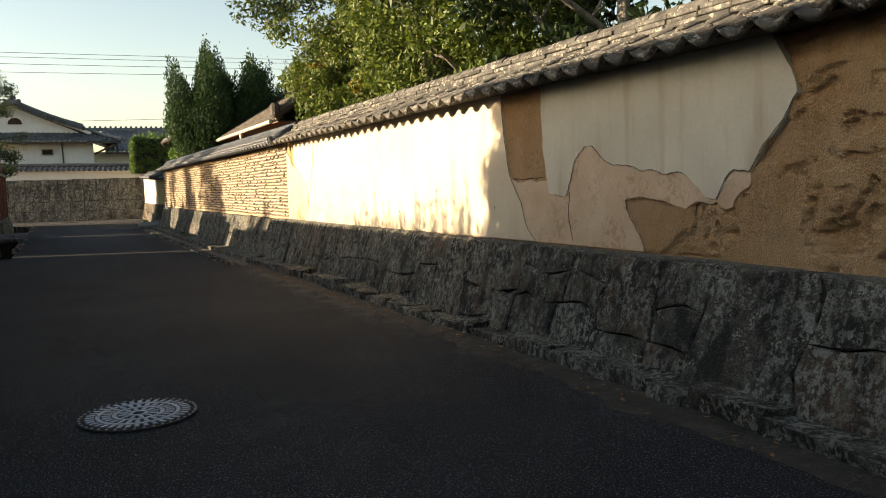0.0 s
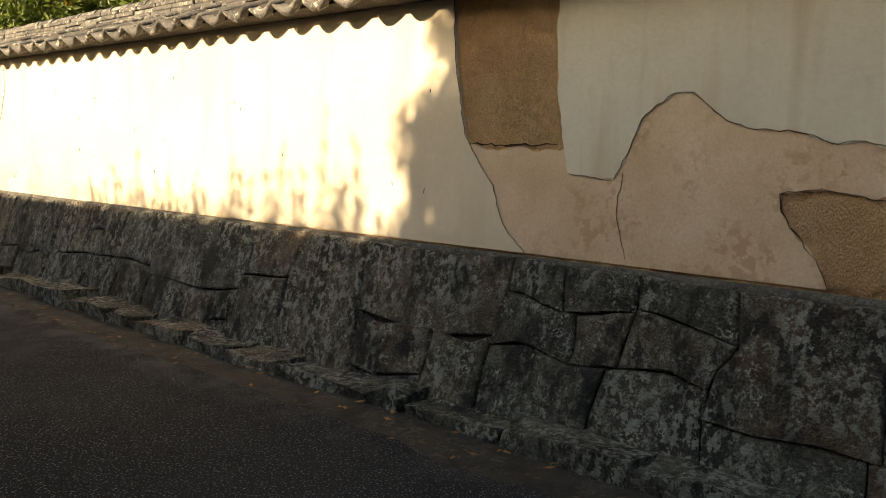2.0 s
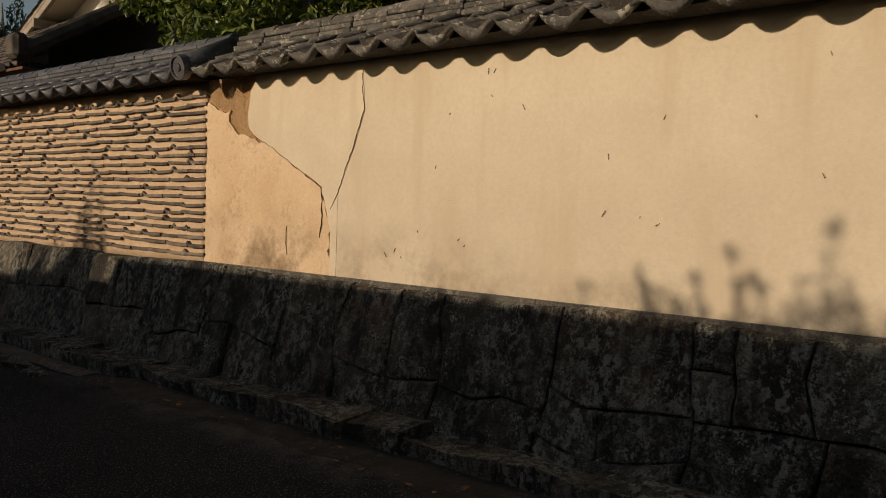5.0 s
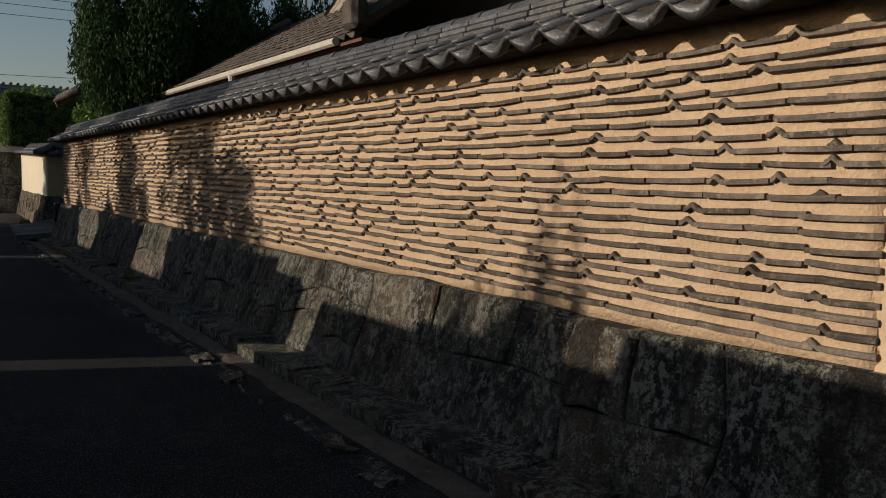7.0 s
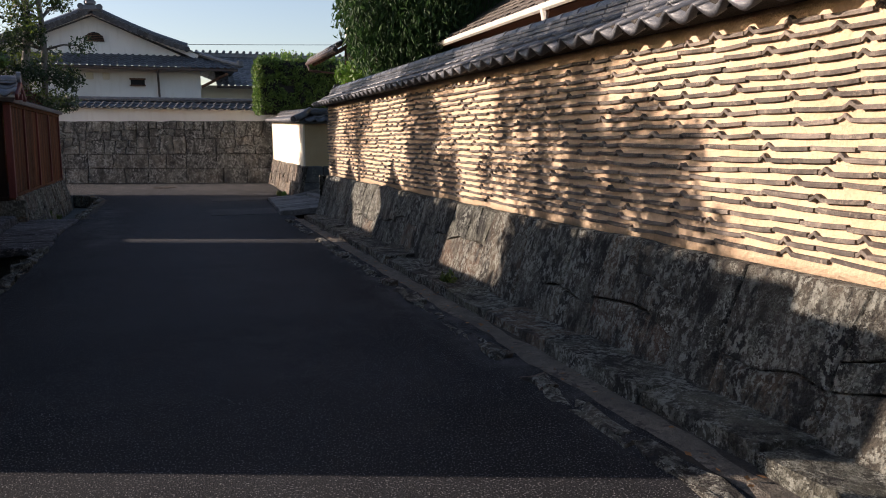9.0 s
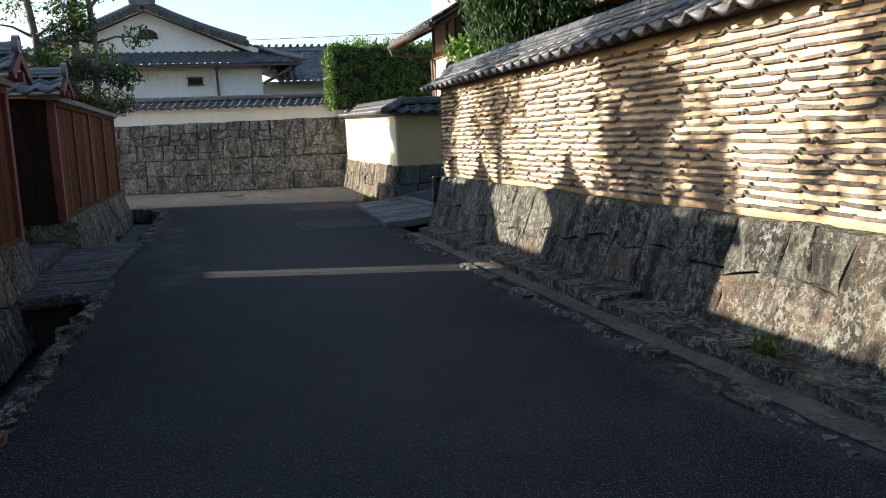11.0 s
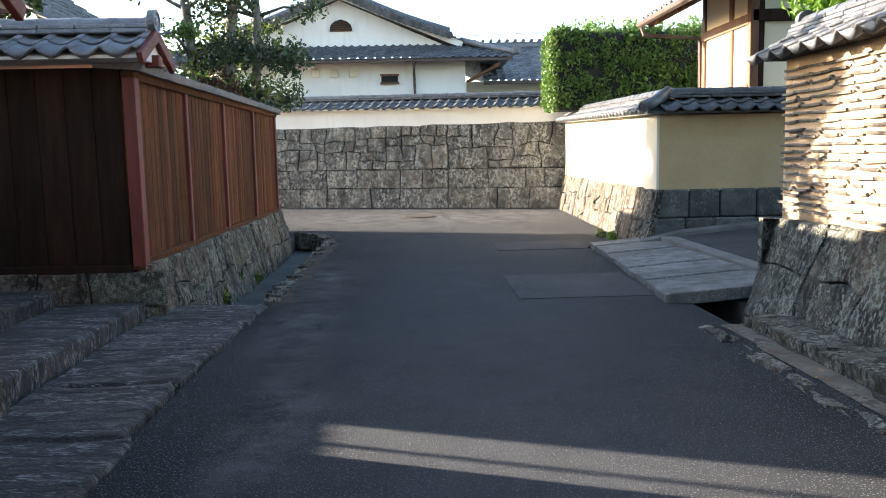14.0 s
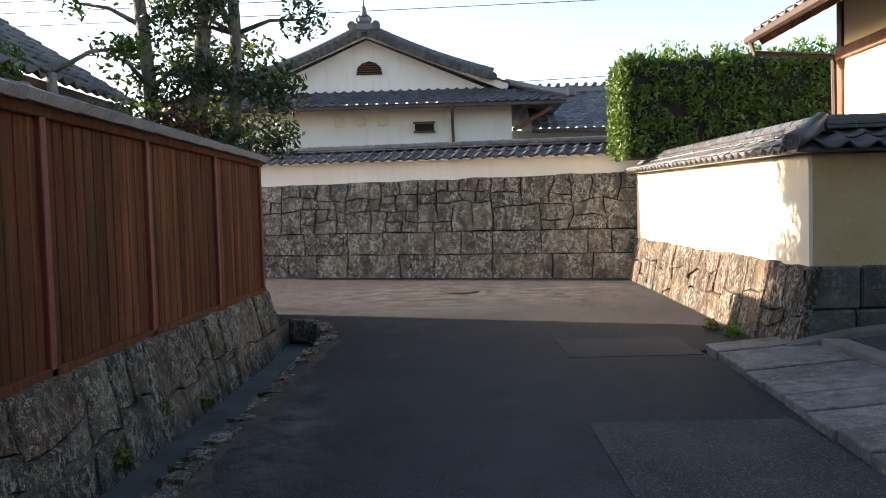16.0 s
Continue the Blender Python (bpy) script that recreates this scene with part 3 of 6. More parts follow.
def limb(bm, p, d, length, r, rnd, depth, tips, sides=7, wander=0.25):
    pts, rad = [Vector(p)], [r]
    q, d = Vector(p), Vector(d).normalized()
    n = 5
    for k in range(n):
        d = (d + Vector((rnd.uniform(-1, 1), rnd.uniform(-1, 1), rnd.uniform(-0.4, 0.8))) * wander).normalized()
        q = q + d * length / n
        pts.append(q.copy())
        rad.append(r * (1 - 0.6 * (k + 1) / n))
        if depth and k >= 1:
            side = Vector((rnd.uniform(-1, 1), rnd.uniform(-1, 1), rnd.uniform(0.0, 0.7))).normalized()
            limb(bm, q, (d * 0.4 + side), length * rnd.uniform(0.4, 0.65), rad[-1] * 0.6, rnd, depth - 1, tips, 5, wander)
    tips.append(q.copy())
    tube(bm, pts, rad, sides)


def broad_tree(label, base, height, spread, leaf_n, leaf, material, seed, trunk_r=0.12, extra=None, crown_from=0.35, category="tree"):
    rnd = random.Random(seed)
    t = thing("tree", base, label, category)
    bm = bmesh.new()
    tips = []
    b = Vector(base)
    limb(bm, b, (rnd.uniform(-0.1, 0.1), rnd.uniform(-0.1, 0.1), 1), height * 0.75, trunk_r, rnd, 2, tips, 9, 0.12)
    part("trunk", bm, M_BARK, t, "", True)
    cs, rs = [], []
    for tip in tips:
        if tip.z - b.z > crown_from * height:
            cs.append(tip)
            rs.append(rnd.uniform(0.22, 0.5) * spread * 0.45)
    for k in range(48):
        a, h = rnd.uniform(0, math.tau), rnd.uniform(crown_from, 1.0)
        rr = spread * math.sqrt(max(0.05, 1 - ((h - 0.62) / 0.45) ** 2)) * rnd.uniform(0.45, 1.0)
        cs.append(b + Vector((math.cos(a) * rr, math.sin(a) * rr, h * height)))
        rs.append(rnd.uniform(0.13, 0.32) * spread)
    leaves("crown", cs, rs, leaf_n, leaf, material, t, seed, 0.8, 0.2)
    if extra:
        mat, frac = extra
        pick = [(c, q) for c, q in zip(cs, rs) if rnd.random() < 0.25] or [(cs[0], rs[0])]
        leaves("turning_leaves", [c for c, q in pick], [q * 0.8 for c, q in pick], int(leaf_n * frac), leaf, mat, t, seed + 5, 0.8, 0.0, 0.0, "yellow autumn leaves")
    return t


def cypress(label, base, height, radius, count, seed, spires=7):
    rnd = random.Random(seed)
    t = thing("conifer", base, label, "conifer")
    bm = bmesh.new()
    b = Vector(base)
    tube(bm, [b, b + Vector((0.05, 0, height * 0.5)), b + Vector((0, 0.05, height * 0.9))], [0.16, 0.1, 0.02], 8)
    part("trunk", bm, M_BARK, t)
    cs, rs = [], []
    for s in range(spires):
        a, off = rnd.uniform(0, math.tau), rnd.uniform(0.0, 0.75) * radius
        foot = b + Vector((math.cos(a) * off * 0.6, math.sin(a) * off * 0.6, 3.1))
        top = (height - 3.1) * rnd.uniform(0.72, 1.0) * (1 - 0.18 * off / radius)
        n = 16
        for k in range(n):
            f = k / (n - 1)
            cs.append(foot + Vector((math.cos(a), math.sin(a), 0)) * (off * 0.55 * f) + Vector((rnd.uniform(-1, 1) * 0.10, rnd.uniform(-1, 1) * 0.10, f * top)))
            rs.append(radius * 0.55 * (1 - f) ** 0.85 * min(1.0, 0.6 + 2 * f) + 0.03)
    leaves("crown", cs, rs, int(count * 2.4), 0.065, L_CYPRESS, t, seed, 1.0, 2.0, 0.35, "", 0.32)
    return t


# ---- ground and road ----
HOLES = [(-1.46, -0.70, 20.0, 40.3), (3.28, 3.74, 31.7, 37.25)]
gx = [-600, -60, -12, -1.46, -0.70, 1.0, 3.28, 3.74, 12, 60, 600]
gy = [-600, -60, -8, 8, 20.0, 31.7, 37.25, 40.3, 60, 600]
bm = bmesh.new()
grid = {(i, j): bm.verts.new((x, y, 0.0)) for i, x in enumerate(gx) for j, y in enumerate(gy)}
for i in range(len(gx) - 1):
    for j in range(len(gy) - 1):
        mx, my = (gx[i] + gx[i + 1]) / 2, (gy[j] + gy[j + 1]) / 2
        if not any(a < mx < b and c < my < d for a, b, c, d in HOLES):
            bm.faces.new([grid[i, j], grid[i + 1, j], grid[i + 1, j + 1], grid[i, j + 1]])
ground = tagged(part("ground", bm, M_ASPHALT), "dark worn asphalt lane between old walls", "road", kind="structure")


def channel(name, x0, x1, y0, y1, depth, label, material):
    bm = bmesh.new()
    box(bm, x0 - 0.06, x1 + 0.06, y0, y1, -depth - 0.06, -depth)
    box(bm, x0 - 0.06, x0, y0, y1, -depth, -0.002)
    box(bm, x1, x1 + 0.06, y0, y1, -depth, -0.002)
    box(bm, x0, x1, y0 - 0.06, y0, -depth, -0.002)
    box(bm, x0, x1, y1, y1 + 0.06, -depth, -0.002)
    return tagged(part(name, bm, material), label, "gutter", kind="structure")


channel("gutter_1", -1.46, -0.70, 29.0, 40.3, 0.30, "dark concrete roadside gutter beside the fence footing", M_GUTTERBED)
channel("gutter_3", -1.46, -0.70, 20.0, 28.9, 0.60, "deep dark stone-lined roadside drain", M_DIRT)
channel("gutter_2", 3.28, 3.74, 31.7, 37.25, 0.38, "deep dark roadside drain under the stone slabs", M_DIRT)


def wavy_strip(name, x0, x1, y0, y1, z, material, wob, seed, edge="low", label="", category="verge"):
    bm = bmesh.new()
    n = int((y1 - y0) / 0.12)
    rows = []
    for i in range(n + 1):
        y = y0 + (y1 - y0) * i / n
        w = wob * (noise.noise(Vector((seed, y * 1.1, 0))) + 0.6 * noise.noise(Vector((seed, y * 4.0, 5))) + 0.35 * noise.noise(Vector((seed, y * 11.0, 9))))
        a, b = (x0 + w, x1) if edge == "low" else (x0, x1 + w)
        rows.append([bm.verts.new((a + (b - a) * k / 3, y, z + (0.006 + 0.010 * noise.noise(Vector((a * 3 + k, y * 3, seed))) if 0 < k < 3 else 0.0))) for k in range(4)])
    for r, q in zip(rows, rows[1:]):
        for k in range(3):
            bm.faces.new((r[k], r[k + 1], q[k + 1], q[k]))
    return tagged(part(name, bm, material), label, category, kind="structure")


wavy_strip("verge_1", 3.20, 3.70, -8, 31.69, 0.003, M_DIRT, 0.10, 3.0, label="gritty earth verge along the footing of the wall")
wavy_strip("gutter_strip", 3.17, 3.36, 14.8, 31.69, 0.008, M_MORTARSTRIP, 0.05, 5.0, label="worn pale mortar strip along the footing stones", category="gutter")
wavy_strip("verge_2", -0.69, -0.50, 33.2, 38.4, 0.003, M_DIRT, 0.10, 8.0, "high", "rough broken asphalt edge beside the gutter")
for k, (x0, x1, y0, y1) in enumerate(((1.75, 3.10, 33.1, 34.6), (1.95, 3.25, 37.0, 38.1))):
    b2 = box(bmesh.new(), x0, x1, y0, y1, -0.01, 0.006)
    tagged(part("asphalt_patch", b2, M_PATCH), "repaired rectangle of asphalt in the lane", "road patch", kind="structure")


def manhole(x, y, r, material, label):
    t = thing("manhole_cover", (x, y, 0.004), label, "manhole cover")
    bm = bmesh.new()
    prof = ((r, 0.0), (r, 0.010), (r * 0.93, 0.010), (r * 0.925, 0.002), (r * 0.90, 0.002), (r * 0.895, 0.010), (0.0, 0.010))
    rings = [[bm.verts.new((x + q * math.cos(k * math.tau / 48), y + q * math.sin(k * math.tau / 48), 0.004 + h)) for k in range(48)] if q else [bm.verts.new((x, y, 0.004 + h))] for q, h in prof]
    for q, s in zip(rings, rings[1:]):
        for k in range(48):
            j = (k + 1) % 48
            bm.faces.new(list(dict.fromkeys([q[k], q[j], s[j % len(s)], s[k % len(s)]])))
    part("lid", bm, M_IRON2, t)
    def stud(nm, w, h):
        b = box(bmesh.new(), -w, w, -h, h, 0, 0.007, 0.002)
        me = bpy.data.meshes.new(nm)
        b.to_mesh(me)
        b.free()
        me.materials.append(material)
        return me

    boss, rim = stud("boss", 0.026, 0.013), stud("rim_stud", 0.007, 0.008)
    for ring in range(1, 7):
        n = ring * 6
        for k in range(n):
            a, q = k * math.tau / n + ring * 0.3, r * 0.88 * ring / 6.6
            piece("boss", boss, pose(x + q * math.cos(a), y + q * math.sin(a), 0.0142, 0, 0, math.degrees(a) + 90 * (ring % 2)), t)
    for k in range(40):
        a, q = k * math.tau / 40, r * 0.965
        piece("rim_stud", rim, pose(x + q * math.cos(a), y + q * math.sin(a), 0.0142, 0, 0, math.degrees(a)), t)


manhole(0.61, 5.50, 0.345, M_IRON, "round patterned cast-iron manhole cover set in asphalt")
manhole(0.86, 43.7, 0.36, M_IRON2, "worn iron manhole cover in sunlit asphalt")

# ---- the long wall: stone base ----
Y0, YC, Y1 = -6.0, 14.50, 32.45
BASE_Z = 0.80


def base_place(u, v, d):
    return (3.70 + 0.245 * v / BASE_Z - d, u, v)


bm = bmesh.new()
box(bm, 3.80, 4.50, Y0, Y1, -0.45, 0.30)
box(bm, 3.93, 4.50, Y0, Y1, 0.30, BASE_Z - 0.02)
base_wall = tagged(part("wall_base", bm, M_JOINT), "battered dry-laid dark stone footing of the old wall", "stone wall", kind="structure")


def back_joint(parent, place, u0, u1, v0, v1):
    bm = bmesh.new()
    q = [bm.verts.new(place(u, v, -0.035)) for u, v in ((u0, v0), (u1, v0), (u1, v1), (u0, v1))]
    bm.faces.new(q)
    return part("joint_bed", bm, M_JOINT, parent)


back_joint(base_wall, base_place, Y0, Y1, -0.3, BASE_Z - 0.02)



def kerb_row(parent, x0, x1, y0, y1, z0, z1, lo, hi, material, seed, wob=0.02, name="kerb_stone"):
    rnd = random.Random(seed)
    y = y0
    while y < y1:
        ln = min(rnd.uniform(lo, hi), y1 - y)
        if ln > 0.08:
            bm = bmesh.new()
            a = x0 + rnd.uniform(-wob, wob)
            box(bm, a, x1, y + 0.008, y + ln - 0.008, z0, z1 + rnd.uniform(-wob, wob), 0)
            bmesh.ops.subdivide_edges(bm, edges=bm.edges[:], cuts=1, use_grid_fill=True)
            for v in bm.verts:
                v.co += Vector((rnd.uniform(-1, 1), rnd.uniform(-1, 1), rnd.uniform(-1, 1))) * wob * 0.8
            part(name, bm, material, parent)
        y += ln


# ---- mud-plaster section ----
def rough_grid(name, x, y0, y1, z0, z1, step, amp, material, parent=None, depth=0.5, freq=3.0, seed=0.0, chip=0.0):
    bm = bmesh.new()
    ny, nz = max(2, int((y1 - y0) / step)), max(2, int((z1 - z0) / step))
    vs = []
    for i in range(ny + 1):
        col = []
        for j in range(nz + 1):
            y, z = y0 + (y1 - y0) * i / ny, z0 + (z1 - z0) * j / nz
            p = Vector((seed, y * freq, z * freq))
            h = amp * (noise.noise(p) * 0.6 + 0.55 * noise.noise(p * 2.7) + 0.5 * abs(noise.noise(p * 6.1)))
            if chip:
                h += chip * max(-0.5, min(0.5, 6 * noise.noise(p * 0.62 + Vector((0, 0, 4.0)))))
            col.append(bm.verts.new((x - h, y, z)))
        vs.append(col)
    for a, b in zip(vs, vs[1:]):
        for j in range(nz):
            bm.faces.new((a[j], b[j], b[j + 1], a[j + 1]))
    ring = [c[0] for c in vs] + vs[-1][1:] + [c[-1] for c in vs[::-1]][1:] + vs[0][::-1][1:-1]
    back = [bm.verts.new((x + depth, v.co.y, v.co.z)) for v in ring]
    for k in range(len(ring)):
        j = (k + 1) % len(ring)
        bm.faces.new((ring[k], ring[j], back[j], back[k]))
    return part(name, bm, material, parent, "", True)


def clay_face(y, z):
    """Depth of the weathered bare clay: lumps, straw gouges and broken scarps."""
    p = Vector((2.0, y * 4.5, z * 4.5))
    h = 0.010 * (noise.noise(p) * 0.6 + 0.55 * noise.noise(p * 2.7) + 0.5 * abs(noise.noise(p * 6.1)))
    a = y * 0.86 + z * 0.5
    c = z * 0.86 - y * 0.5
    h -= 0.009 * max(0.0, noise.noise(Vector((a * 16, c * 60, 3.0))) - 0.18) / 0.5
    if 5.2 <= y < 6.9:
        r = noise.noise(Vector((y * 9, z * 9, 5.0))) + 0.6 * noise.noise(Vector((y * 23, z * 23, 6.0)))
        h += 0.012 * r
    if y < 5.2:
        fall = min(1.0, (5.2 - y) / 0.5)
        q = noise.noise(Vector((y * 1.5, z * 3.4, 8.0))) + 0.45 * noise.noise(Vector((y * 5.0, z * 8.5, 1.0))) + 0.16 * noise.noise(Vector((y * 17, z * 17, 2.0)))
        level = q * 3.2 + 0.4
        h += fall * ((0.024 if y > 3.9 else 0.024 + 0.012 * min(1.0, (3.9 - y) / 0.5)) * (math.floor(level) + min(1.0, (level % 1.0) / 0.10)) - 0.012)
        h = min(h, 0.014 if y > 3.5 else 0.05)
        h = max(h, -0.085)
    return h


def clay_wall(y0, y1, step):
    bm = bmesh.new()
    ny, nz = int((y1 - y0) / step), int(1.365 / step)
    vs = [[bm.verts.new((4.004 - clay_face(y0 + (y1 - y0) * i / ny, 0.79 + 1.365 * j / nz), y0 + (y1 - y0) * i / ny, 0.79 + 1.365 * j / nz)) for j in range(nz + 1)] for i in range(ny + 1)]
    for a, b in zip(vs, vs[1:]):
        for j in range(nz):
            bm.faces.new((a[j], b[j], b[j + 1], a[j + 1]))
    return bm


bm = box(bmesh.new(), 4.11, 4.444, Y0, YC, BASE_Z - 0.01, 2.155)
wall_1 = tagged(part("wall_1", bm, M_MUD), "old clay wall with flaking cream plaster", "wall", kind="structure")
for y0, y1, step in ((Y0, 1.0, 0.05), (1.0, 6.9, 0.014), (6.9, 13.0, 0.1), (13.0, YC, 0.02)):
    me = clay_wall(y0, y1, step)
    part("bare_clay", me, M_MUD, wall_1, "", step > 0.015)
ledge = tagged(rough_grid("wall_ledge", 3.955, Y0, YC, BASE_Z - 0.03, BASE_Z + 0.015, 0.04, 0.012, M_KERB, None, 0.2, 3.0, 9.0),
               "gritty ledge between stone base and clay", "ledge", kind="structure")


def plate(name, outline, x_front, thick, material, parent, seed, rough=0.012, label="", cut=0.035):
    """A coat of plaster with a broken, slightly ragged edge; outline in (y, z)."""
    rnd = random.Random(seed)
    pts = []
    for (a, b), (c, d) in zip(outline, outline[1:] + outline[:1]):
        n = max(1, int(math.hypot(c - a, d - b) / cut))
        straight = (b > 2.0 and d > 2.0) or (b < 0.86 and d < 0.86) or (a == c and rough == 0)
        for k in range(n):
            f = k / n
            w = 0.0 if straight or k == 0 else rough
            y, z = a + (c - a) * f, b + (d - b) * f
            g = 1.6 * w * noise.noise(Vector((y * 9, z * 9, seed)))
            pts.append((y + g + rnd.uniform(-w, w) * 0.5, z + g + rnd.uniform(-w, w) * 0.5))
    bm = bmesh.new()
    fr = [bm.verts.new((x_front, y, z)) for y, z in pts]
    bk = [bm.verts.new((x_front + thick + 0.03, y, z)) for y, z in pts]
    done = set()
    for tri in tessellate_polygon([[Vector((y, z, 0)) for y, z in pts]]):
        if len(set(tri)) == 3 and frozenset(tri) not in done:
            done.add(frozenset(tri))
            bm.faces.new([fr[i] for i in tri])
    for k in range(len(pts)):
        j = (k + 1) % len(pts)
        bm.faces.new((fr[k], fr[j], bk[j], bk[k]))
    return part(name, bm, material, parent, label)


COAT_A = [(6.18, 2.15), (6.15, 1.60), (6.07, 1.24), (5.82, 1.22), (5.76, 1.34), (5.70, 1.50), (5.55, 1.61), (5.46, 1.61), (5.31, 1.49), (5.22, 1.46), (4.99, 1.44), (4.89, 1.40), (4.77, 1.41),
          (4.65, 1.37), (4.52, 1.39), (4.44, 1.36), (4.31, 1.26), (4.25, 1.21), (4.17, 1.205), (4.10, 1.33), (4.03, 1.39), (3.91, 1.37), (3.80, 1.52), (3.66, 1.66), (3.57, 1.80), (3.60, 1.92), (3.75, 2.15)]
COAT_B = [(6.84, 2.15), (6.80, 1.78), (6.72, 1.42), (6.52, 1.16), (6.44, 0.96), (6.30, 0.83), (13.055, 0.81), (13.055, 1.34), (12.930, 1.60), (12.832, 1.85), (12.862, 2.15)]
COAT_L = [(13.058, 0.81), (13.12, 0.81), (13.12, 1.10), (13.21, 1.38), (13.45, 1.50), (13.69, 1.625), (13.82, 1.68), (13.91, 1.73), (13.98, 1.79), (13.99, 1.89), (13.96, 2.04), (13.88, 2.15),
          (12.867, 2.15), (12.837, 1.85), (12.935, 1.605), (13.058, 1.34)]
COAT_C = [(14.50, 0.81), (14.50, 1.99), (14.46, 1.99), (14.36, 1.93), (14.26, 1.90), (14.20, 1.92), (14.22, 1.84), (14.10, 1.74), (13.92, 1.71), (13.82, 1.675), (13.69, 1.62), (13.45, 1.495), (13.22, 1.37), (13.125, 1.10), (13.125, 0.81)]
COAT_E = [(6.75, 0.83), (6.75, 1.38), (6.54, 1.35), (6.10, 1.36), (6.08, 1.80), (4.0, 1.80), (3.86, 1.42), (3.92, 1.28), (3.98, 1.25), (4.03, 1.20), (4.10, 1.14), (4.18, 1.19), (4.35, 1.19), (4.45, 1.14),
          (4.64, 1.18), (4.76, 1.20), (4.88, 1.22), (4.98, 1.21), (5.07, 1.20), (5.06, 1.12), (4.99, 1.02), (4.91, 0.94), (4.86, 0.83)]
plate("plaster_coat", COAT_B, 3.980, 0.02, M_PLASTER, wall_1, 2, 0.002)
plate("plaster_coat", COAT_L, 3.980, 0.02, M_PLASTER, wall_1, 6, 0.002)
plate("grey_coat", COAT_A, 3.979, 0.02, M_SHADEPLASTER, wall_1, 3, 0.010, "grey-cream top coat with the grey of its shade painted in")
plate("pale_undercoat", COAT_C, 3.986, 0.015, M_MIDPALE, wall_1, 4, 0.022, "pale earthy undercoat")
plate("undercoat", COAT_E, 3.985, 0.015, M_MID, wall_1, 5, 0.020, "pinkish clay undercoat")


def crack(line, width, x, seed, parent=wall_1):
    """A thin open crack: a ragged ribbon painted in the dark of its shade, tapering to its ends."""
    rnd = random.Random(seed)
    pts = []
    for (a, b), (c, d) in zip(line, line[1:]):
        n = max(1, int(math.hypot(c - a, d - b) / 0.03))
        pts += [(a + (c - a) * k / n + rnd.uniform(-0.006, 0.006), b + (d - b) * k / n + rnd.uniform(-0.006, 0.006)) for k in range(n)]
    pts.append(line[-1])
    bm = bmesh.new()
    rows = []
    for k, (y, z) in enumerate(pts):
        p, q = pts[max(k - 1, 0)], pts[min(k + 1, len(pts) - 1)]
        dy, dz = q[0] - p[0], q[1] - p[1]
        ln = math.hypot(dy, dz) or 1
        w = width * rnd.uniform(0.35, 1.3) * math.sin(math.pi * (k + 0.6) / (len(pts) + 0.2)) ** 0.4
        rows.append([bm.verts.new((x, y - dz / ln * w / 2, z + dy / ln * w / 2)), bm.verts.new((x + 0.004, y, z)), bm.verts.new((x, y + dz / ln * w / 2, z - dy / ln * w / 2))])
    for r, q in zip(rows, rows[1:]):
        bm.faces.new((r[0], r[1], q[1], q[0])), bm.faces.new((r[1], r[2], q[2], q[1]))
    return part("crack", bm, M_CRACK, parent)


M_CRACK = shader("crack_shadow", (0.05, 0.028, 0.014), (0.09, 0.05, 0.025), 8, 1.0, 0.2, 60, 0)
crack(COAT_A[2:16], 0.0045, 3.976, 1)
crack(COAT_A[17:25], 0.006, 3.976, 2)
crack(COAT_B[:6], 0.006, 3.977, 3)
crack([(12.869, 2.08), (12.84, 1.85), (12.936, 1.605), (13.058, 1.34), (13.12, 1.24)], 0.006, 3.977, 4)
crack([(13.215, 1.385), (13.20, 1.20), (13.22, 1.05)], 0.009, 3.981, 5)
crack([(13.21, 1.38), (13.45, 1.50), (13.69, 1.625), (13.91, 1.73)], 0.004, 3.977, 6)
crack([(13.55, 1.12), (13.56, 1.0), (13.54, 0.92)], 0.008, 3.983, 7)
crack([(5.78, 1.25), (5.80, 1.05), (5.74, 0.86)], 0.004, 3.982, 8)
crack([(4.64, 1.18), (4.88, 1.22), (5.07, 1.20), (5.06, 1.12), (4.91, 0.94), (4.86, 0.83)], 0.006, 3.982, 9)
crack([(6.70, 1.38), (6.45, 1.37), (6.14, 1.38)], 0.012, 3.982, 10)
# chopped straw showing in the bare clay
rng = np.random.default_rng(61)
n = 2600
sy, sz = rng.uniform(1.0, 6.8, n), rng.uniform(0.84, 2.12, n)
bare = ((sy < 4.0) | ((sy > 6.2) & (sz > 1.42)) | ((sy < 5.0) & (sz < 1.2)))
sy, sz = sy[bare], sz[bare]
n = len(sy)
ang, half = rng.normal(0.3, 0.8, n), rng.uniform(0.010, 0.028, n)
C = np.stack([np.full(n, 3.996) - rng.uniform(0.0, 0.006, n), sy, sz], 1)
U = np.stack([rng.uniform(-0.1, 0.1, n), np.cos(ang), np.sin(ang)], 1) * half[:, None]
W = np.stack([np.zeros(n), -np.sin(ang), np.cos(ang)], 1) * 0.0022
T = np.array([-0.004, 0.0, 0.0])
V = np.stack([C - U + W, C - U - W, C + U - W, C + U + W, C - U * 0.9 + T, C + U * 0.9 + T], 1).reshape(-1, 3)
i = np.arange(n)[:, None] * 6
F = np.concatenate([i + np.array([[0, 4, 5]]), i + np.array([[0, 5, 3]]), i + np.array([[1, 2, 5]]), i + np.array([[1, 5, 4]])])
tagged(from_arrays("chopped_straw", V, F, M_MUD, wall_1), kind="stuff")
# small chips and nail holes in the smooth coat
rnd = random.Random(15)
for k in range(34):
    y, z = rnd.uniform(6.9, 12.7), rnd.uniform(0.95, 2.0)
    crack([(y, z), (y + rnd.uniform(-0.02, 0.02), z + rnd.uniform(0.01, 0.03))], 0.007, 3.977, 40 + k)

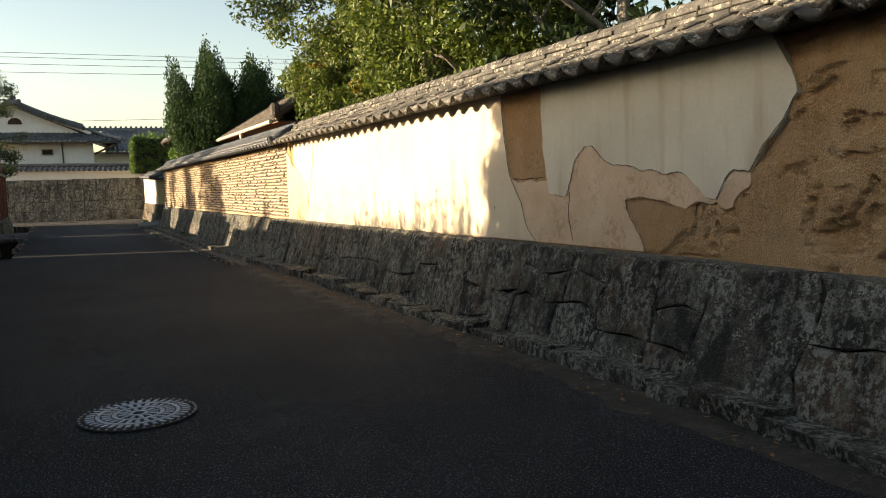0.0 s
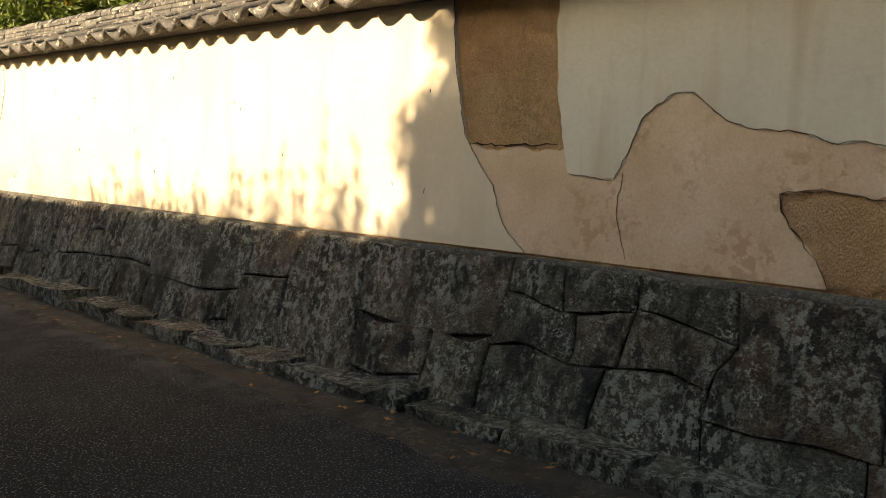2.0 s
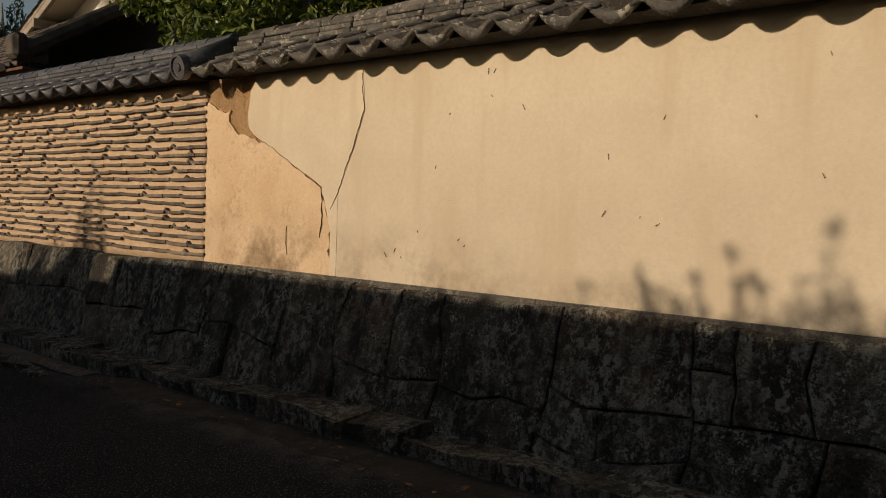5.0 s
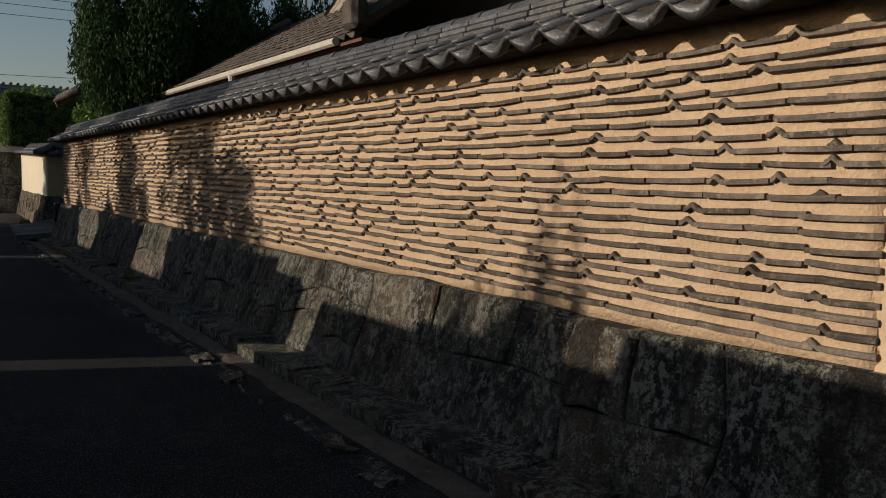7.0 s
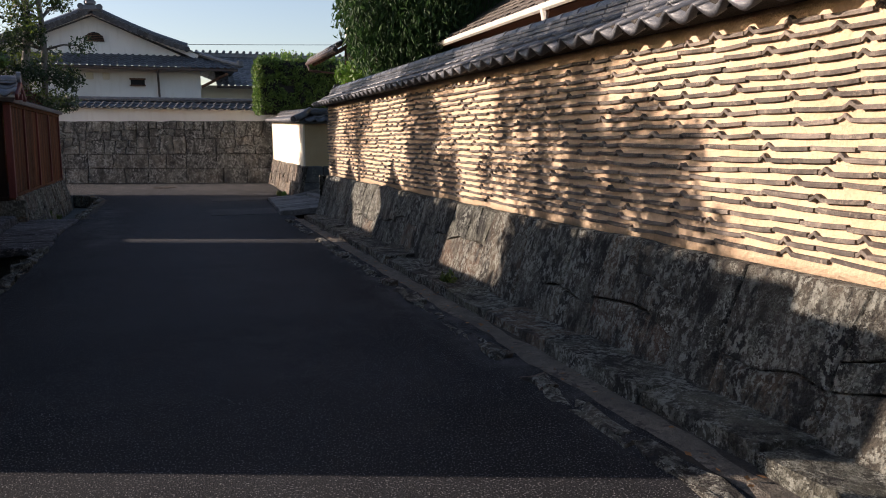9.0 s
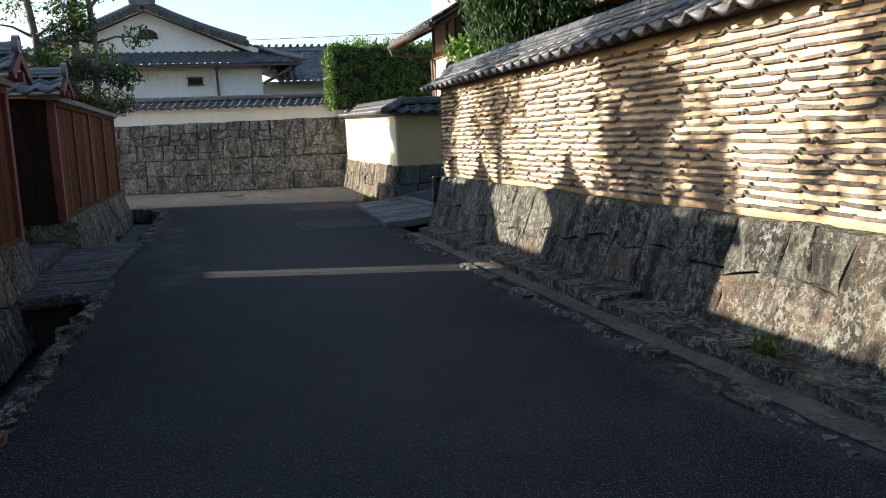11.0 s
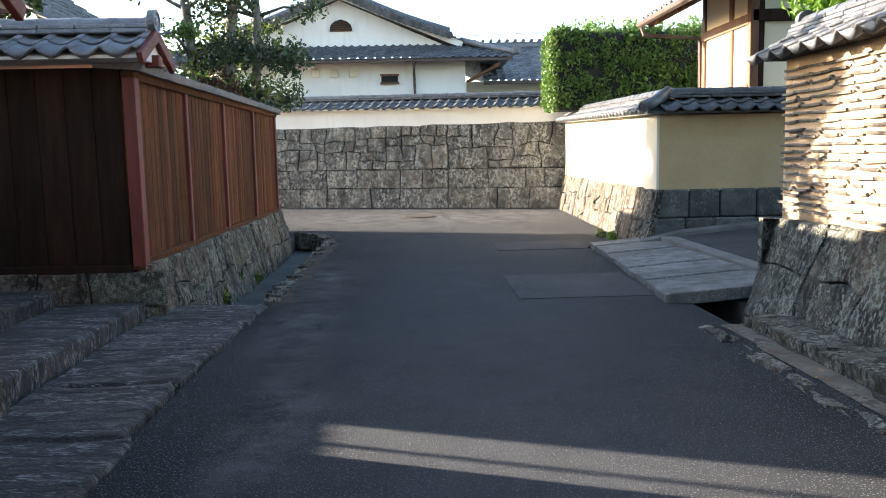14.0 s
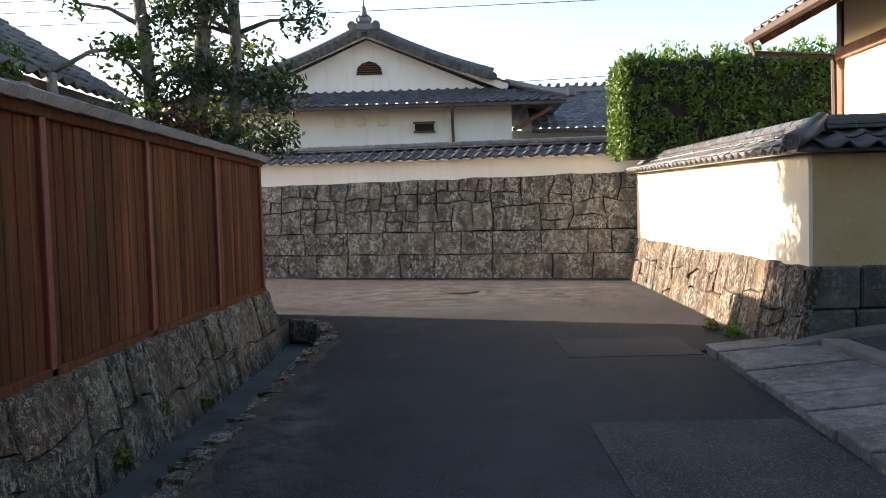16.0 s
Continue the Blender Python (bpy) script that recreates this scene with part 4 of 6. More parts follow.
# ---- tiled section: clay mortar with courses of tile edges ----
wall_2 = tagged(rough_grid("wall_2", 4.0, YC + 0.003, Y1, BASE_Z - 0.01, 2.155, 0.08, 0.006, M_MORTAR, None, 0.44, 3.0, 5.0),
                "clay wall laid with courses of grey tile edges", "wall", kind="structure")
COURSES = 20
PITCH = (2.045 - 0.865) / (COURSES - 1)


def course_tile(kind, length):
    """The front edge of a roof tile bedded in clay; kind 1 ends in a raised roll."""
    stops = (0.0, 0.30, 0.62, 0.76, 0.83, 0.88, 0.94, 1.0) if kind == 1 else (0.0, 0.25, 0.5, 0.75, 1.0)
    n = len(stops) - 1
    verts, faces = [], []
    for s in stops:
        z = -0.003 * math.sin(math.pi * s)
        if kind == 1:
            z += 0.026 * max(0.0, 1 - abs(s - 0.87) / 0.10)
        if kind == 2:
            z += 0.006 * s
        x = -0.004 * math.sin(math.pi * s)
        verts += [(x + 0.002, s * length, z + 0.012), (x - 0.002, s * length, z + 0.006), (x, s * length, z - 0.010), (0.05, s * length, z - 0.010), (0.05, s * length, z + 0.013)]
    for i in range(n):
        a, b = 5 * i, 5 * i + 5
        for k in range(5):
            faces.append((a + k, b + k, b + (k + 1) % 5, a + (k + 1) % 5))
    faces += [(4, 3, 2, 1, 0), (5 * n, 5 * n + 1, 5 * n + 2, 5 * n + 3, 5 * n + 4)]
    return verts, faces


KINDS = [(k, ln) for k in (0, 1, 2) for ln in (0.24, 0.29, 0.33)]
MESHES = {key: mesh_of("tile_edge", *course_tile(*key), M_COURSE) for key in KINDS}
rnd = random.Random(11)
joined_v, joined_f, offset = [], [], 0
for c in range(COURSES):
    y = YC - 0.01 + rnd.uniform(-0.12, 0.0)
    while y < Y1:
        kind = rnd.choice((0, 0, 0, 2, 1, 1))
        ln = rnd.choice((0.24, 0.29, 0.33))
        if y + ln > Y1:
            kind, ln = 0, 0.24
            y = min(y, Y1 - 0.24 + rnd.uniform(0.0, 0.025))
        z = 0.865 + PITCH * c + 0.006 * noise.noise(Vector((y * 0.9, c * 3.1, 0))) + 0.004 * math.sin(y * 2 + c)
        m = Matrix.Translation((3.974 + rnd.uniform(-0.006, 0.006), max(y, YC - 0.012), z + rnd.uniform(-0.004, 0.004))) @ pose(0, 0, 0, rnd.uniform(-1.8, 1.8), rnd.uniform(-8, 8), rnd.uniform(-2.2, 2.2))
        if 15.2 < y < 19.3:
            piece("tile_edge", MESHES[kind, ln], m, wall_2)
        else:
            v, f = course_tile(kind, ln)
            mm = np.array(m)
            joined_v.append(np.array(v) @ mm[:3, :3].T + mm[:3, 3])
            joined_f += [tuple(k + offset for k in g) for g in f]
            offset += len(v)
        y += ln + rnd.uniform(0.004, 0.016) + (0.1 if y + ln > Y1 - 0.05 else 0.0)
tagged(from_arrays("tile_edges", np.concatenate(joined_v), joined_f, M_COURSE_J, wall_2), kind="stuff")

# ---- roof of the long wall ----
EAVE_X, EAVE_Z = 3.70, 2.165
UP = Vector((math.cos(radians(27)), 0, math.sin(radians(27))))
UPB = Vector((-UP.x, 0, UP.z))


def wall_roof(name, y0, y1, material, seed, loose, label, layers):
    rnd = random.Random(seed)
    bm = bmesh.new()
    pts = [(EAVE_X + 0.07, EAVE_Z - 0.012), (EAVE_X + 0.07, EAVE_Z + 0.05), (4.22, EAVE_Z + 0.215), (4.74 - 0.05, EAVE_Z - 0.03), (4.74 - 0.05, EAVE_Z - 0.055), (4.44, 2.15), (4.02, 2.15)]
    a = [bm.verts.new((x, y0, z)) for x, z in pts]
    b = [bm.verts.new((x, y1, z)) for x, z in pts]
    for k in range(len(pts)):
        j = (k + 1) % len(pts)
        bm.faces.new((a[k], a[j], b[j], b[k]))
    bm.faces.new(a), bm.faces.new(b)
    roof = tagged(part(name, bm, M_DIRT), label, "roof", kind="structure")
    n = int((y1 - y0) / 0.262)
    tile_rows(roof, (EAVE_X, y1 + 0.02, EAVE_Z), (0, -1, 0), UP, n + 1, 2, (y1 - y0 + 0.02) / (n + 1), 0.225, material, rnd, loose)
    tile_field("back_slope", (4.74, y0, EAVE_Z), (0, 1, 0), UPB, n + 1, 2, (y1 - y0) / (n + 1), 0.225, M_OLDROOF_J if loose > 0.003 else M_ROOF_J, roof)
    ridge_row(roof, (4.22, y0), (4.22, y1), EAVE_Z + 0.185, layers, 0.36, material, rnd, loose=loose)
    return roof


roof_1 = wall_roof("roof_1", Y0, YC - 0.25, M_OLDROOF, 5, 0.005, "weathered lichen-spotted tile coping on the clay wall", 3)
roof_2 = wall_roof("roof_2", YC - 0.02, Y1 + 0.12, M_ROOF, 6, 0.0015, "newer grey tile coping on the tiled wall", 3)
# verge roll at the seam of both roofs, and the end disc
bm = bmesh.new()
tube(bm, [Vector((EAVE_X - 0.02, YC - 0.13, EAVE_Z + 0.035)), Vector((4.12, YC - 0.13, EAVE_Z + 0.245))], [0.075, 0.075], 12)
part("verge_roll", bm, M_ROOF, roof_2, "", True)
end_disc(roof_2, (EAVE_X - 0.035, YC - 0.13, EAVE_Z + 0.025), (-1, 0, -0.2), 0.09, M_ROOF)
end_disc(roof_2, (4.22, Y1 + 0.14, EAVE_Z + 0.33), (0, 1, 0), 0.09, M_ROOF)

# ---- slab bridge and ramp at the side entrance ----
for k in range(10):
    y = 32.68 + k * 0.4655
    bm = box(bmesh.new(), 3.06 + 0.008 * (k % 3) + 0.0315 * k, 4.22, y + 0.009, y + 0.457, -0.09, 0.030 + (0.0, -0.008, 0.002, -0.006, 0.003)[k % 5], 0.009)
    bmesh.ops.subdivide_edges(bm, edges=[e for e in bm.edges if e.calc_length() > 0.4], cuts=5, use_grid_fill=True)
    for v in bm.verts:
        v.co += Vector((noise.noise(v.co * 3.1), noise.noise(v.co * 3.7 + Vector((5, 0, 0))), noise.noise(v.co * 3.3 + Vector((0, 9, 0))))) * 0.005
        v.co.z += 0.08 * (v.co.x - 3.12) + 0.06 * (37.2 - v.co.y) / 4.5
        if v.co.x < 3.6:
            v.co.x += 0.068 * (v.co.y - y - 0.23)
    tagged(part("stone_slab", bm, M_SLAB), "long grey granite slab bridging the drain", "slab", "slabs over the drain")
boxed("slab_kerb", 4.235, 4.45, 32.75, 36.75, -0.1, 0.185, M_CONCRETE, None, 0.012)
tagged(bpy.data.objects["slab_kerb"], "flat concrete kerb behind the stone slabs", "kerb", kind="structure")
bm = bmesh.new()
q = [bm.verts.new(p) for p in ((4.46, 32.3, 0.185), (14, 32.3, 1.1), (14, 37.2, 1.1), (4.46, 37.2, 0.185), (4.46, 32.3, -0.1), (14, 32.3, -0.1), (14, 37.2, -0.1), (4.46, 37.2, -0.1))]
for f in ((0, 1, 2, 3), (0, 4, 5, 1), (1, 5, 6, 2), (2, 6, 7, 3), (3, 7, 4, 0)):
    bm.faces.new([q[i] for i in f])
tagged(part("ramp", bm, M_PATCH), "asphalt ramp rising into the side entrance", "ramp", kind="structure")
bm = bmesh.new()
tube(bm, [Vector((4.0, 36.86, 0.05)), Vector((4.5, 36.68, 0.19)), Vector((9, 36.66, 0.60)), Vector((13.5, 36.66, 1.02))], [0.09, 0.09, 0.09, 0.09], 8)
tagged(part("ramp_kerb", bm, M_CONCRETE), "rounded concrete kerb along the ramp", "kerb", kind="structure")

# ---- corner wall beyond the entrance: sunny face painted cream, shaded face tan ----
CW = 36.90
CX0, CX1 = 4.22, 4.52
CYE = 45.55


def corner_x(y):
    return CX0 + (CX1 - CX0) * (y - CW) / (CYE - CW)


def corner_top(y):
    return 1.90 + 0.22 * (y - CW) / (CYE - CW)


bm = bmesh.new()
lo = [bm.verts.new((x, y, 0.80)) for x, y in ((CX0, CW), (CX1, CYE), (CX1 + 0.4, CYE), (CX0 + 0.4, CW + 0.4), (CX0 + 0.4, CW))]
hi = [bm.verts.new((v.co.x, v.co.y, corner_top(v.co.y))) for v in lo]
for k in range(5):
    j = (k + 1) % 5
    bm.faces.new((lo[k], lo[j], hi[j], hi[k]))
bm.faces.new(hi), bm.faces.new(lo)
wall_3 = tagged(part("wall_3", bm, M_CREAM), "plaster corner wall on a stone base, sunlit face painted cream", "wall", kind="structure")
bm = box(bmesh.new(), CX0 + 0.03, 14.0, CW - 0.003, CW + 0.38, 0.80, 1.90, 0.01)
wall_4 = tagged(part("wall_4", bm, M_SHADEFACE), "rough plaster wall facing the ramp, shaded face painted tan", "wall", kind="structure")


def corner_place(u, v, d):
    return (corner_x(u) - 0.17 + 0.17 * v / 0.84 - d, u, v)


def corner_front(u, v, d):
    return (u, CW - 0.04 + 0.02 * v / 0.84 - d, v)


bm = bmesh.new()
box(bm, CX1 + 0.03, CX1 + 0.4, CW + 0.02, CYE, -0.2, 0.80)
box(bm, CX0 + 0.02, 14, CW + 0.02, CW + 0.4, -0.2, 0.80)
base_3 = tagged(part("wall_base_corner", bm, M_JOINT), "rough stone base under the corner wall", "stone wall", kind="structure")
back_joint(base_3, corner_place, CW, CYE, -0.1, 0.84)
back_joint(base_3, corner_front, CX0 - 0.05, 14, -0.1, 0.80)

ROOF3 = radians(25)


def coping(name, a, b, za, zb, over, material, seed, label, inward, nv=2, wall_w=0.40, layers=2, keep=None):
    """Two tiled slopes and a ridge over a wall from a to b; inward points from the eave to the ridge."""
    rnd = random.Random(seed)
    a, b, inward = Vector((*a, 0.0)), Vector((*b, 0.0)), Vector(inward).normalized()
    run = over + wall_w / 2
    rise = run * math.tan(ROOF3)
    d = Vector((b.x - a.x, b.y - a.y, zb - za))
    ea = Vector((a.x, a.y, za + 0.06)) - inward * over
    la = Vector((a.x, a.y, za + 0.06)) + inward * (wall_w + over)
    bm = bmesh.new()
    ring = []
    for o, z in ((-over + 0.05, 0.005), (-over + 0.05, 0.03), (wall_w / 2, rise + 0.02), (wall_w + over - 0.05, 0.03), (wall_w + over - 0.05, 0.005)):
        back = d.normalized() * min(o + over, run) if keep else Vector((0, 0, 0))
        ring.append([bm.verts.new(Vector((p.x, p.y, zz + z)) + inward * o + q) for p, zz, q in ((a, za, back), (b, zb, Vector((0, 0, 0))))])
    for k in range(5):
        j = (k + 1) % 5
        bm.faces.new((ring[k][0], ring[j][0], ring[j][1], ring[k][1]))
    bm.faces.new([r[0] for r in ring]), bm.faces.new([r[1] for r in ring])
    roof = tagged(part(name, bm, material if keep else M_WHITE), label, "roof", kind="structure")
    n = max(1, round(d.length / 0.262))
    l = run / math.cos(ROOF3) / nv
    up = inward * math.cos(ROOF3) + Vector((0, 0, math.sin(ROOF3)))
    upb = -inward * math.cos(ROOF3) + Vector((0, 0, math.sin(ROOF3)))
    flip = d.normalized().cross(up).z < 0
    start, along = (ea + d, -d) if flip else (ea, d)
    tile_rows(roof, start, along, up, n, nv, d.length / n, l, material, rnd, 0.002, keep=keep)
    # at a hipped end the inner slope begins past the inner corner
    skip = math.ceil((2 * run + 0.05) / (d.length / n)) if keep else 0
    startb, alongb = (la + d * (skip / n), d) if flip else (la + d, -d)
    tile_field("back_slope", startb, alongb, upb, n - skip, nv, d.length / n, l, M_ROOF_J, roof)
    ra, rb = a + inward * wall_w / 2, b + inward * wall_w / 2
    if keep:
        ra = ra + d.normalized() * run
    ridge_row(roof, (ra.x, ra.y), (rb.x, rb.y), za + rise + 0.03, layers, 0.30, material, rnd, loose=0.002, z1=zb + rise + 0.03)
    return roof


HIP = Vector((CX0 - 0.24, CW - 0.24, 0))
coping("roof_3", (CX0, CW - 0.24), (CX1, CYE), 1.90, corner_top(CYE), 0.24, M_ROOF, 31, "grey tile coping on the sunlit corner wall face", (1, 0, 0),
       keep=lambda p: p.y - HIP.y > p.x - HIP.x + 0.12)
roof_6 = coping("roof_6", (CX0 - 0.24, CW), (14, CW), 1.90, 1.90, 0.24, M_ROOF, 36, "grey tile coping on the shaded corner wall face", (0, 1, 0),
                keep=lambda p: p.x - HIP.x > p.y - HIP.y + 0.12)
bm = bmesh.new()
tube(bm, [Vector((HIP.x - 0.02, HIP.y - 0.02, 2.005)), Vector((HIP.x + 0.22, HIP.y + 0.22, 2.095)), Vector((HIP.x + 0.47, HIP.y + 0.47, 2.235))], [0.085, 0.085, 0.085], 12)
part("hip_roll", bm, M_ROOF, roof_6, "", True)
end_disc(roof_6, (HIP.x - 0.03, HIP.y - 0.03, 2.0), (-0.7, -0.7, -0.2), 0.078, M_ROOF)

# ---- wall closing the lane: big stones, white band, tile coping ----
FA, FB = Vector((-13.0, 51.55, 0)), Vector((4.9, 45.50, 0))
FD = (FB - FA).normalized()
FN = Vector((FD.y, -FD.x, 0))
FL = (FB - FA).length


def far_place(u, v, d):
    p = FA + FD * u + FN * (d - 0.10 * v / 2.2)
    return (p.x, p.y, v)


def far_box(bm, u0, u1, d0, d1, z0, z1):
    made = bmesh.ops.create_cube(bm, size=1.0)["verts"]
    for v in made:
        p = FA + FD * ((u0 + u1) / 2 + v.co.x * (u1 - u0)) + FN * ((d0 + d1) / 2 + v.co.y * (d1 - d0))
        v.co = Vector((p.x, p.y, (z0 + z1) / 2 + v.co.z * (z1 - z0)))
    return bm


base_5 = tagged(part("wall_base_far", far_box(bmesh.new(), 0, FL, -0.75, -0.14, -0.2, 2.16), M_JOINT), "tall grey stone wall closing the lane", "stone wall", kind="structure")
band = far_box(bmesh.new(), 0, FL, -0.70, -0.115, 2.16, 2.52)
for v in band.verts:
    if v.co.z > 2.4:
        v.co.z += 0.35 * (FB.x - v.co.x) / (FB.x - FA.x)
wall_5 = tagged(part("wall_5", band, M_WHITE), "white plaster band above the stones", "wall", kind="structure")
pa, pb = FA - FN * 0.13, FB - FN * 0.13
coping("roof_7", (pa.x, pa.y), (pb.x, pb.y), 2.86, 2.51, 0.30, M_ROOF, 41, "blue-grey tile coping with white mortar on the far wall", -FN, 2, 0.5)

# ---- left side: fences on stone bases, approach between them ----
FENCE_X = -1.66


def left_place(u, v, d):
    return (-1.42 - 0.17 * (v + 0.33) / 0.83 + d, u, v)


def fence(y0, y1, posts, label, seed):
    t = thing("board_fence", (FENCE_X, y0, 0.5), label, "fence", "board fences")
    rnd = random.Random(seed)
    zt = 2.09
    y = y0 + 0.06
    while y < y1 - 0.04:
        w = min(rnd.uniform(0.12, 0.16), y1 - y)
        bm = bmesh.new()
        prof = ((0, 0.0), (0.006, 0.008), (w * 0.5, 0.010), (w - 0.012, 0.008), (w - 0.004, 0.0))
        a = [bm.verts.new((FENCE_X + x + rnd.uniform(0, 0.004), y + s, 0.53)) for s, x in prof]
        b = [bm.verts.new((v.co.x, v.co.y, zt)) for v in a]
        for k in range(4):
            bm.faces.new((a[k], a[k + 1], b[k + 1], b[k]))
        bk = [bm.verts.new((FENCE_X - 0.03, v.co.y, v.co.z)) for v in (a[0], a[-1], b[-1], b[0])]
        bm.faces.new(bk)
        bm.faces.new((a[0], bk[0], bk[3], b[0])), bm.faces.new((a[-1], b[-1], bk[2], bk[1]))
        part("board", bm, M_FENCE, t)
        y += w
    for k, yp in enumerate(posts):
        w = 0.12 if k == 0 else 0.075
        boxed("post", FENCE_X - 0.05, FENCE_X + (0.06 if k == 0 else 0.05), yp - w / 2, yp + w / 2, 0.48, zt + 0.02, M_POST, t, 0.006, "dull red post")
    boxed("sill_rail", FENCE_X - 0.06, FENCE_X + 0.05, y0, y1, 0.45, 0.545, M_FENCE, t, 0.008)
    boxed("top_rail", FENCE_X - 0.06, FENCE_X + 0.055, y0, y1, zt, zt + 0.075, M_FENCE, t, 0.008)
    n = max(1, round((y1 - y0) / 0.62))
    for i in range(n):
        ya, yb = y0 + (y1 - y0) * i / n, y0 + (y1 - y0) * (i + 1) / n
        bm = bmesh.new()
        rows = []
        for yy, lift in ((ya - 0.02, 0.012), (yb, 0.0)):
            rows.append([bm.verts.new((FENCE_X + x, yy, zt + 0.075 + z + lift)) for x, z in ((0.12, -0.012), (0.15, 0.05), (0.05, 0.09), (-0.05, 0.115), (-0.16, 0.12), (-0.28, 0.05), (-0.28, 0.02))])
        for k in range(7):
            j = (k + 1) % 7
            bm.faces.new((rows[0][k], rows[0][j], rows[1][j], rows[1][k]))
        bm.faces.new(rows[0]), bm.faces.new(rows[1])
        part("cap_tile", bm, M_CAP, t)
    return t


fence(32.55, 39.58, (32.60, 34.15, 35.80, 37.63, 39.50), "reddish-brown board fence with red posts and grey cap", 3)
fence(26.95, 29.90, (29.85, 28.4, 27.0), "shaded reddish-brown board fence with red end post", 4)
fence(22.0, 25.25, (25.19, 24.2, 23.0), "shaded reddish-brown board fence beside a low wall", 5)
# unseen stretch added low so the sun reaches the stones opposite
wall_14 = tagged(boxed("wall_14", -1.82, -1.725, 25.05, 27.15, 0.46, 1.66, M_FENCE, None, 0.01), "unseen low boarded wall added to let sun onto the stone base", "wall", kind="structure")

bm = bmesh.new()
box(bm, -3.2, -1.72, 32.57, 39.56, -0.2, 0.46)
base_6 = tagged(part("wall_base_fence", bm, M_JOINT), "mossy stone footing under the board fence", "stone wall", kind="structure")
back_joint(base_6, left_place, 32.57, 39.60, -0.36, 0.47)
bm = bmesh.new()
box(bm, -3.2, -1.72, 22.0, 29.88, -0.2, 0.46)
base_7 = tagged(part("wall_base_near", bm, M_JOINT), "dark stone footing under the near fence", "stone wall", kind="structure")
back_joint(base_7, left_place, 22.0, 29.9, -0.5, 0.47)


def return_wall(y, face, name, label):
    """A dark boarded wall running back from the lane, with its own little tiled roof."""
    t = thing(name, (-3.4, y, 0.5), label, "boarded wall", "approach walls")
    y0, y1 = (y, y + 0.10)
    for k in range(14):
        x1 = -1.74 - k * 0.24
        boxed("board", x1 - 0.234, x1, y0, y1, 0.50, 2.20, M_DARKWOOD, t, 0.004)
    boxed("sill_rail", -5.1, -1.72, y0 - 0.02, y1 + 0.02, 0.42, 0.50, M_DARKWOOD, t)
    return t


return_wall(32.58, -1, "approach_wall", "dark boarded wall beside the stepped approach")
return_wall(29.76, 1, "approach_wall", "dark boarded wall at the end of the near fence")


def little_roof(name, yc, seed, label, z=2.18):
    r = coping(name, (-1.46, yc), (-5.1, yc), z, z, 0.42, M_CAP, seed, label, (0, 1, 0), 2, 0.10, 2)
    for s in (-1, 1):
        beam("barge_board", (-1.43, yc + 0.05 + s * 0.44, z + 0.0), (-1.43, yc + 0.05, z + 0.24), 0.05, 0.10, M_POST, r, "red painted barge board")
    beam("purlin", (-1.40, yc + 0.05, z + 0.02), (-1.9, yc + 0.05, z + 0.02), 0.10, 0.10, M_POST, r)
    end_disc(r, (-1.42, yc + 0.05, z + 0.36), (1, 0, 0), 0.10, M_CAP)
    return r


little_roof("roof_8", 32.60, 51, "small grey tiled roof over the boarded wall", 2.23)
little_roof("roof_9", 29.76, 52, "small grey tiled roof with red barge boards", 2.24)

# unseen gate behind the approach, added so its barred gap shapes a sun strip
gate = thing("gate", (-5.0, 31.9, 0.3), "unseen dark wooden gate added to shape a sun strip", "gate")
boxed("door", -5.05, -4.95, 31.66, 32.58, 0.3, 2.5, M_DARKWOOD, gate)
boxed("side_panel", -5.05, -4.95, 29.86, 30.50, 0.3, 2.5, M_DARKWOOD, gate)
boxed("low_panel", -5.05, -4.95, 30.50, 31.66, 0.3, 1.46, M_DARKWOOD, gate)
for y in (30.95, 31.35):
    boxed("bar", -5.03, -4.97, y - 0.015, y + 0.015, 1.46, 2.35, M_DARKWOOD, gate)
boxed("lintel", -5.08, -4.92, 29.86, 32.58, 2.35, 2.55, M_DARKWOOD, gate)

# approach steps and gutter slabs
for k, (x0, x1, z) in enumerate(((-2.35, -1.62, 0.17), (-5.2, -2.36, 0.30))):
    bm = box(bmesh.new(), x0, x1, 29.92, 32.53, -0.1, z, 0.02)
    tagged(part("approach_step", bm, M_OLDSLAB), "worn dark stone step of the approach", "step", "approach steps")
rnd = random.Random(8)
y = 28.62
for k in range(5):
    ln = (0.80, 0.95, 0.85, 0.92, 0.90)[k]
    bm = box(bmesh.new(), -1.58 + rnd.uniform(-0.03, 0.03), -0.68 + rnd.uniform(-0.05, 0.04), y + 0.012, y + ln - 0.012, -0.085, 0.045 + rnd.uniform(-0.008, 0.012), 0.02)
    bmesh.ops.subdivide_edges(bm, edges=bm.edges[:], cuts=2, use_grid_fill=True)
    for v in bm.verts:
        v.co += Vector((noise.noise(v.co * 3), noise.noise(v.co * 3.3 + Vector((9, 0, 0))), noise.noise(v.co * 4 + Vector((0, 7, 0))))) * 0.022
    tagged(part("gutter_slab", bm, M_OLDSLAB), "rough weathered stone slab bridging the gutter", "slab", "gutter slabs")
    y += ln

# plain unseen walls added to close the lane; heights and gaps shape the sun
# dark boards keep bounced light off the road and stones
wall_6 = tagged(boxed("wall_6", -2.1, -1.8, -8, 17.8, -0.1, 2.36, M_DARKWOOD, None, 0.02), "added unseen dark boarded wall that shades the lane", "wall", kind="structure")
wall_7 = tagged(boxed("wall_7", -2.1, -1.8, 19.5, 20.92, -0.1, 2.06, M_DARKWOOD, None, 0.02), "added unseen lower boarded wall that lets sun reach the stones", "wall", kind="structure")
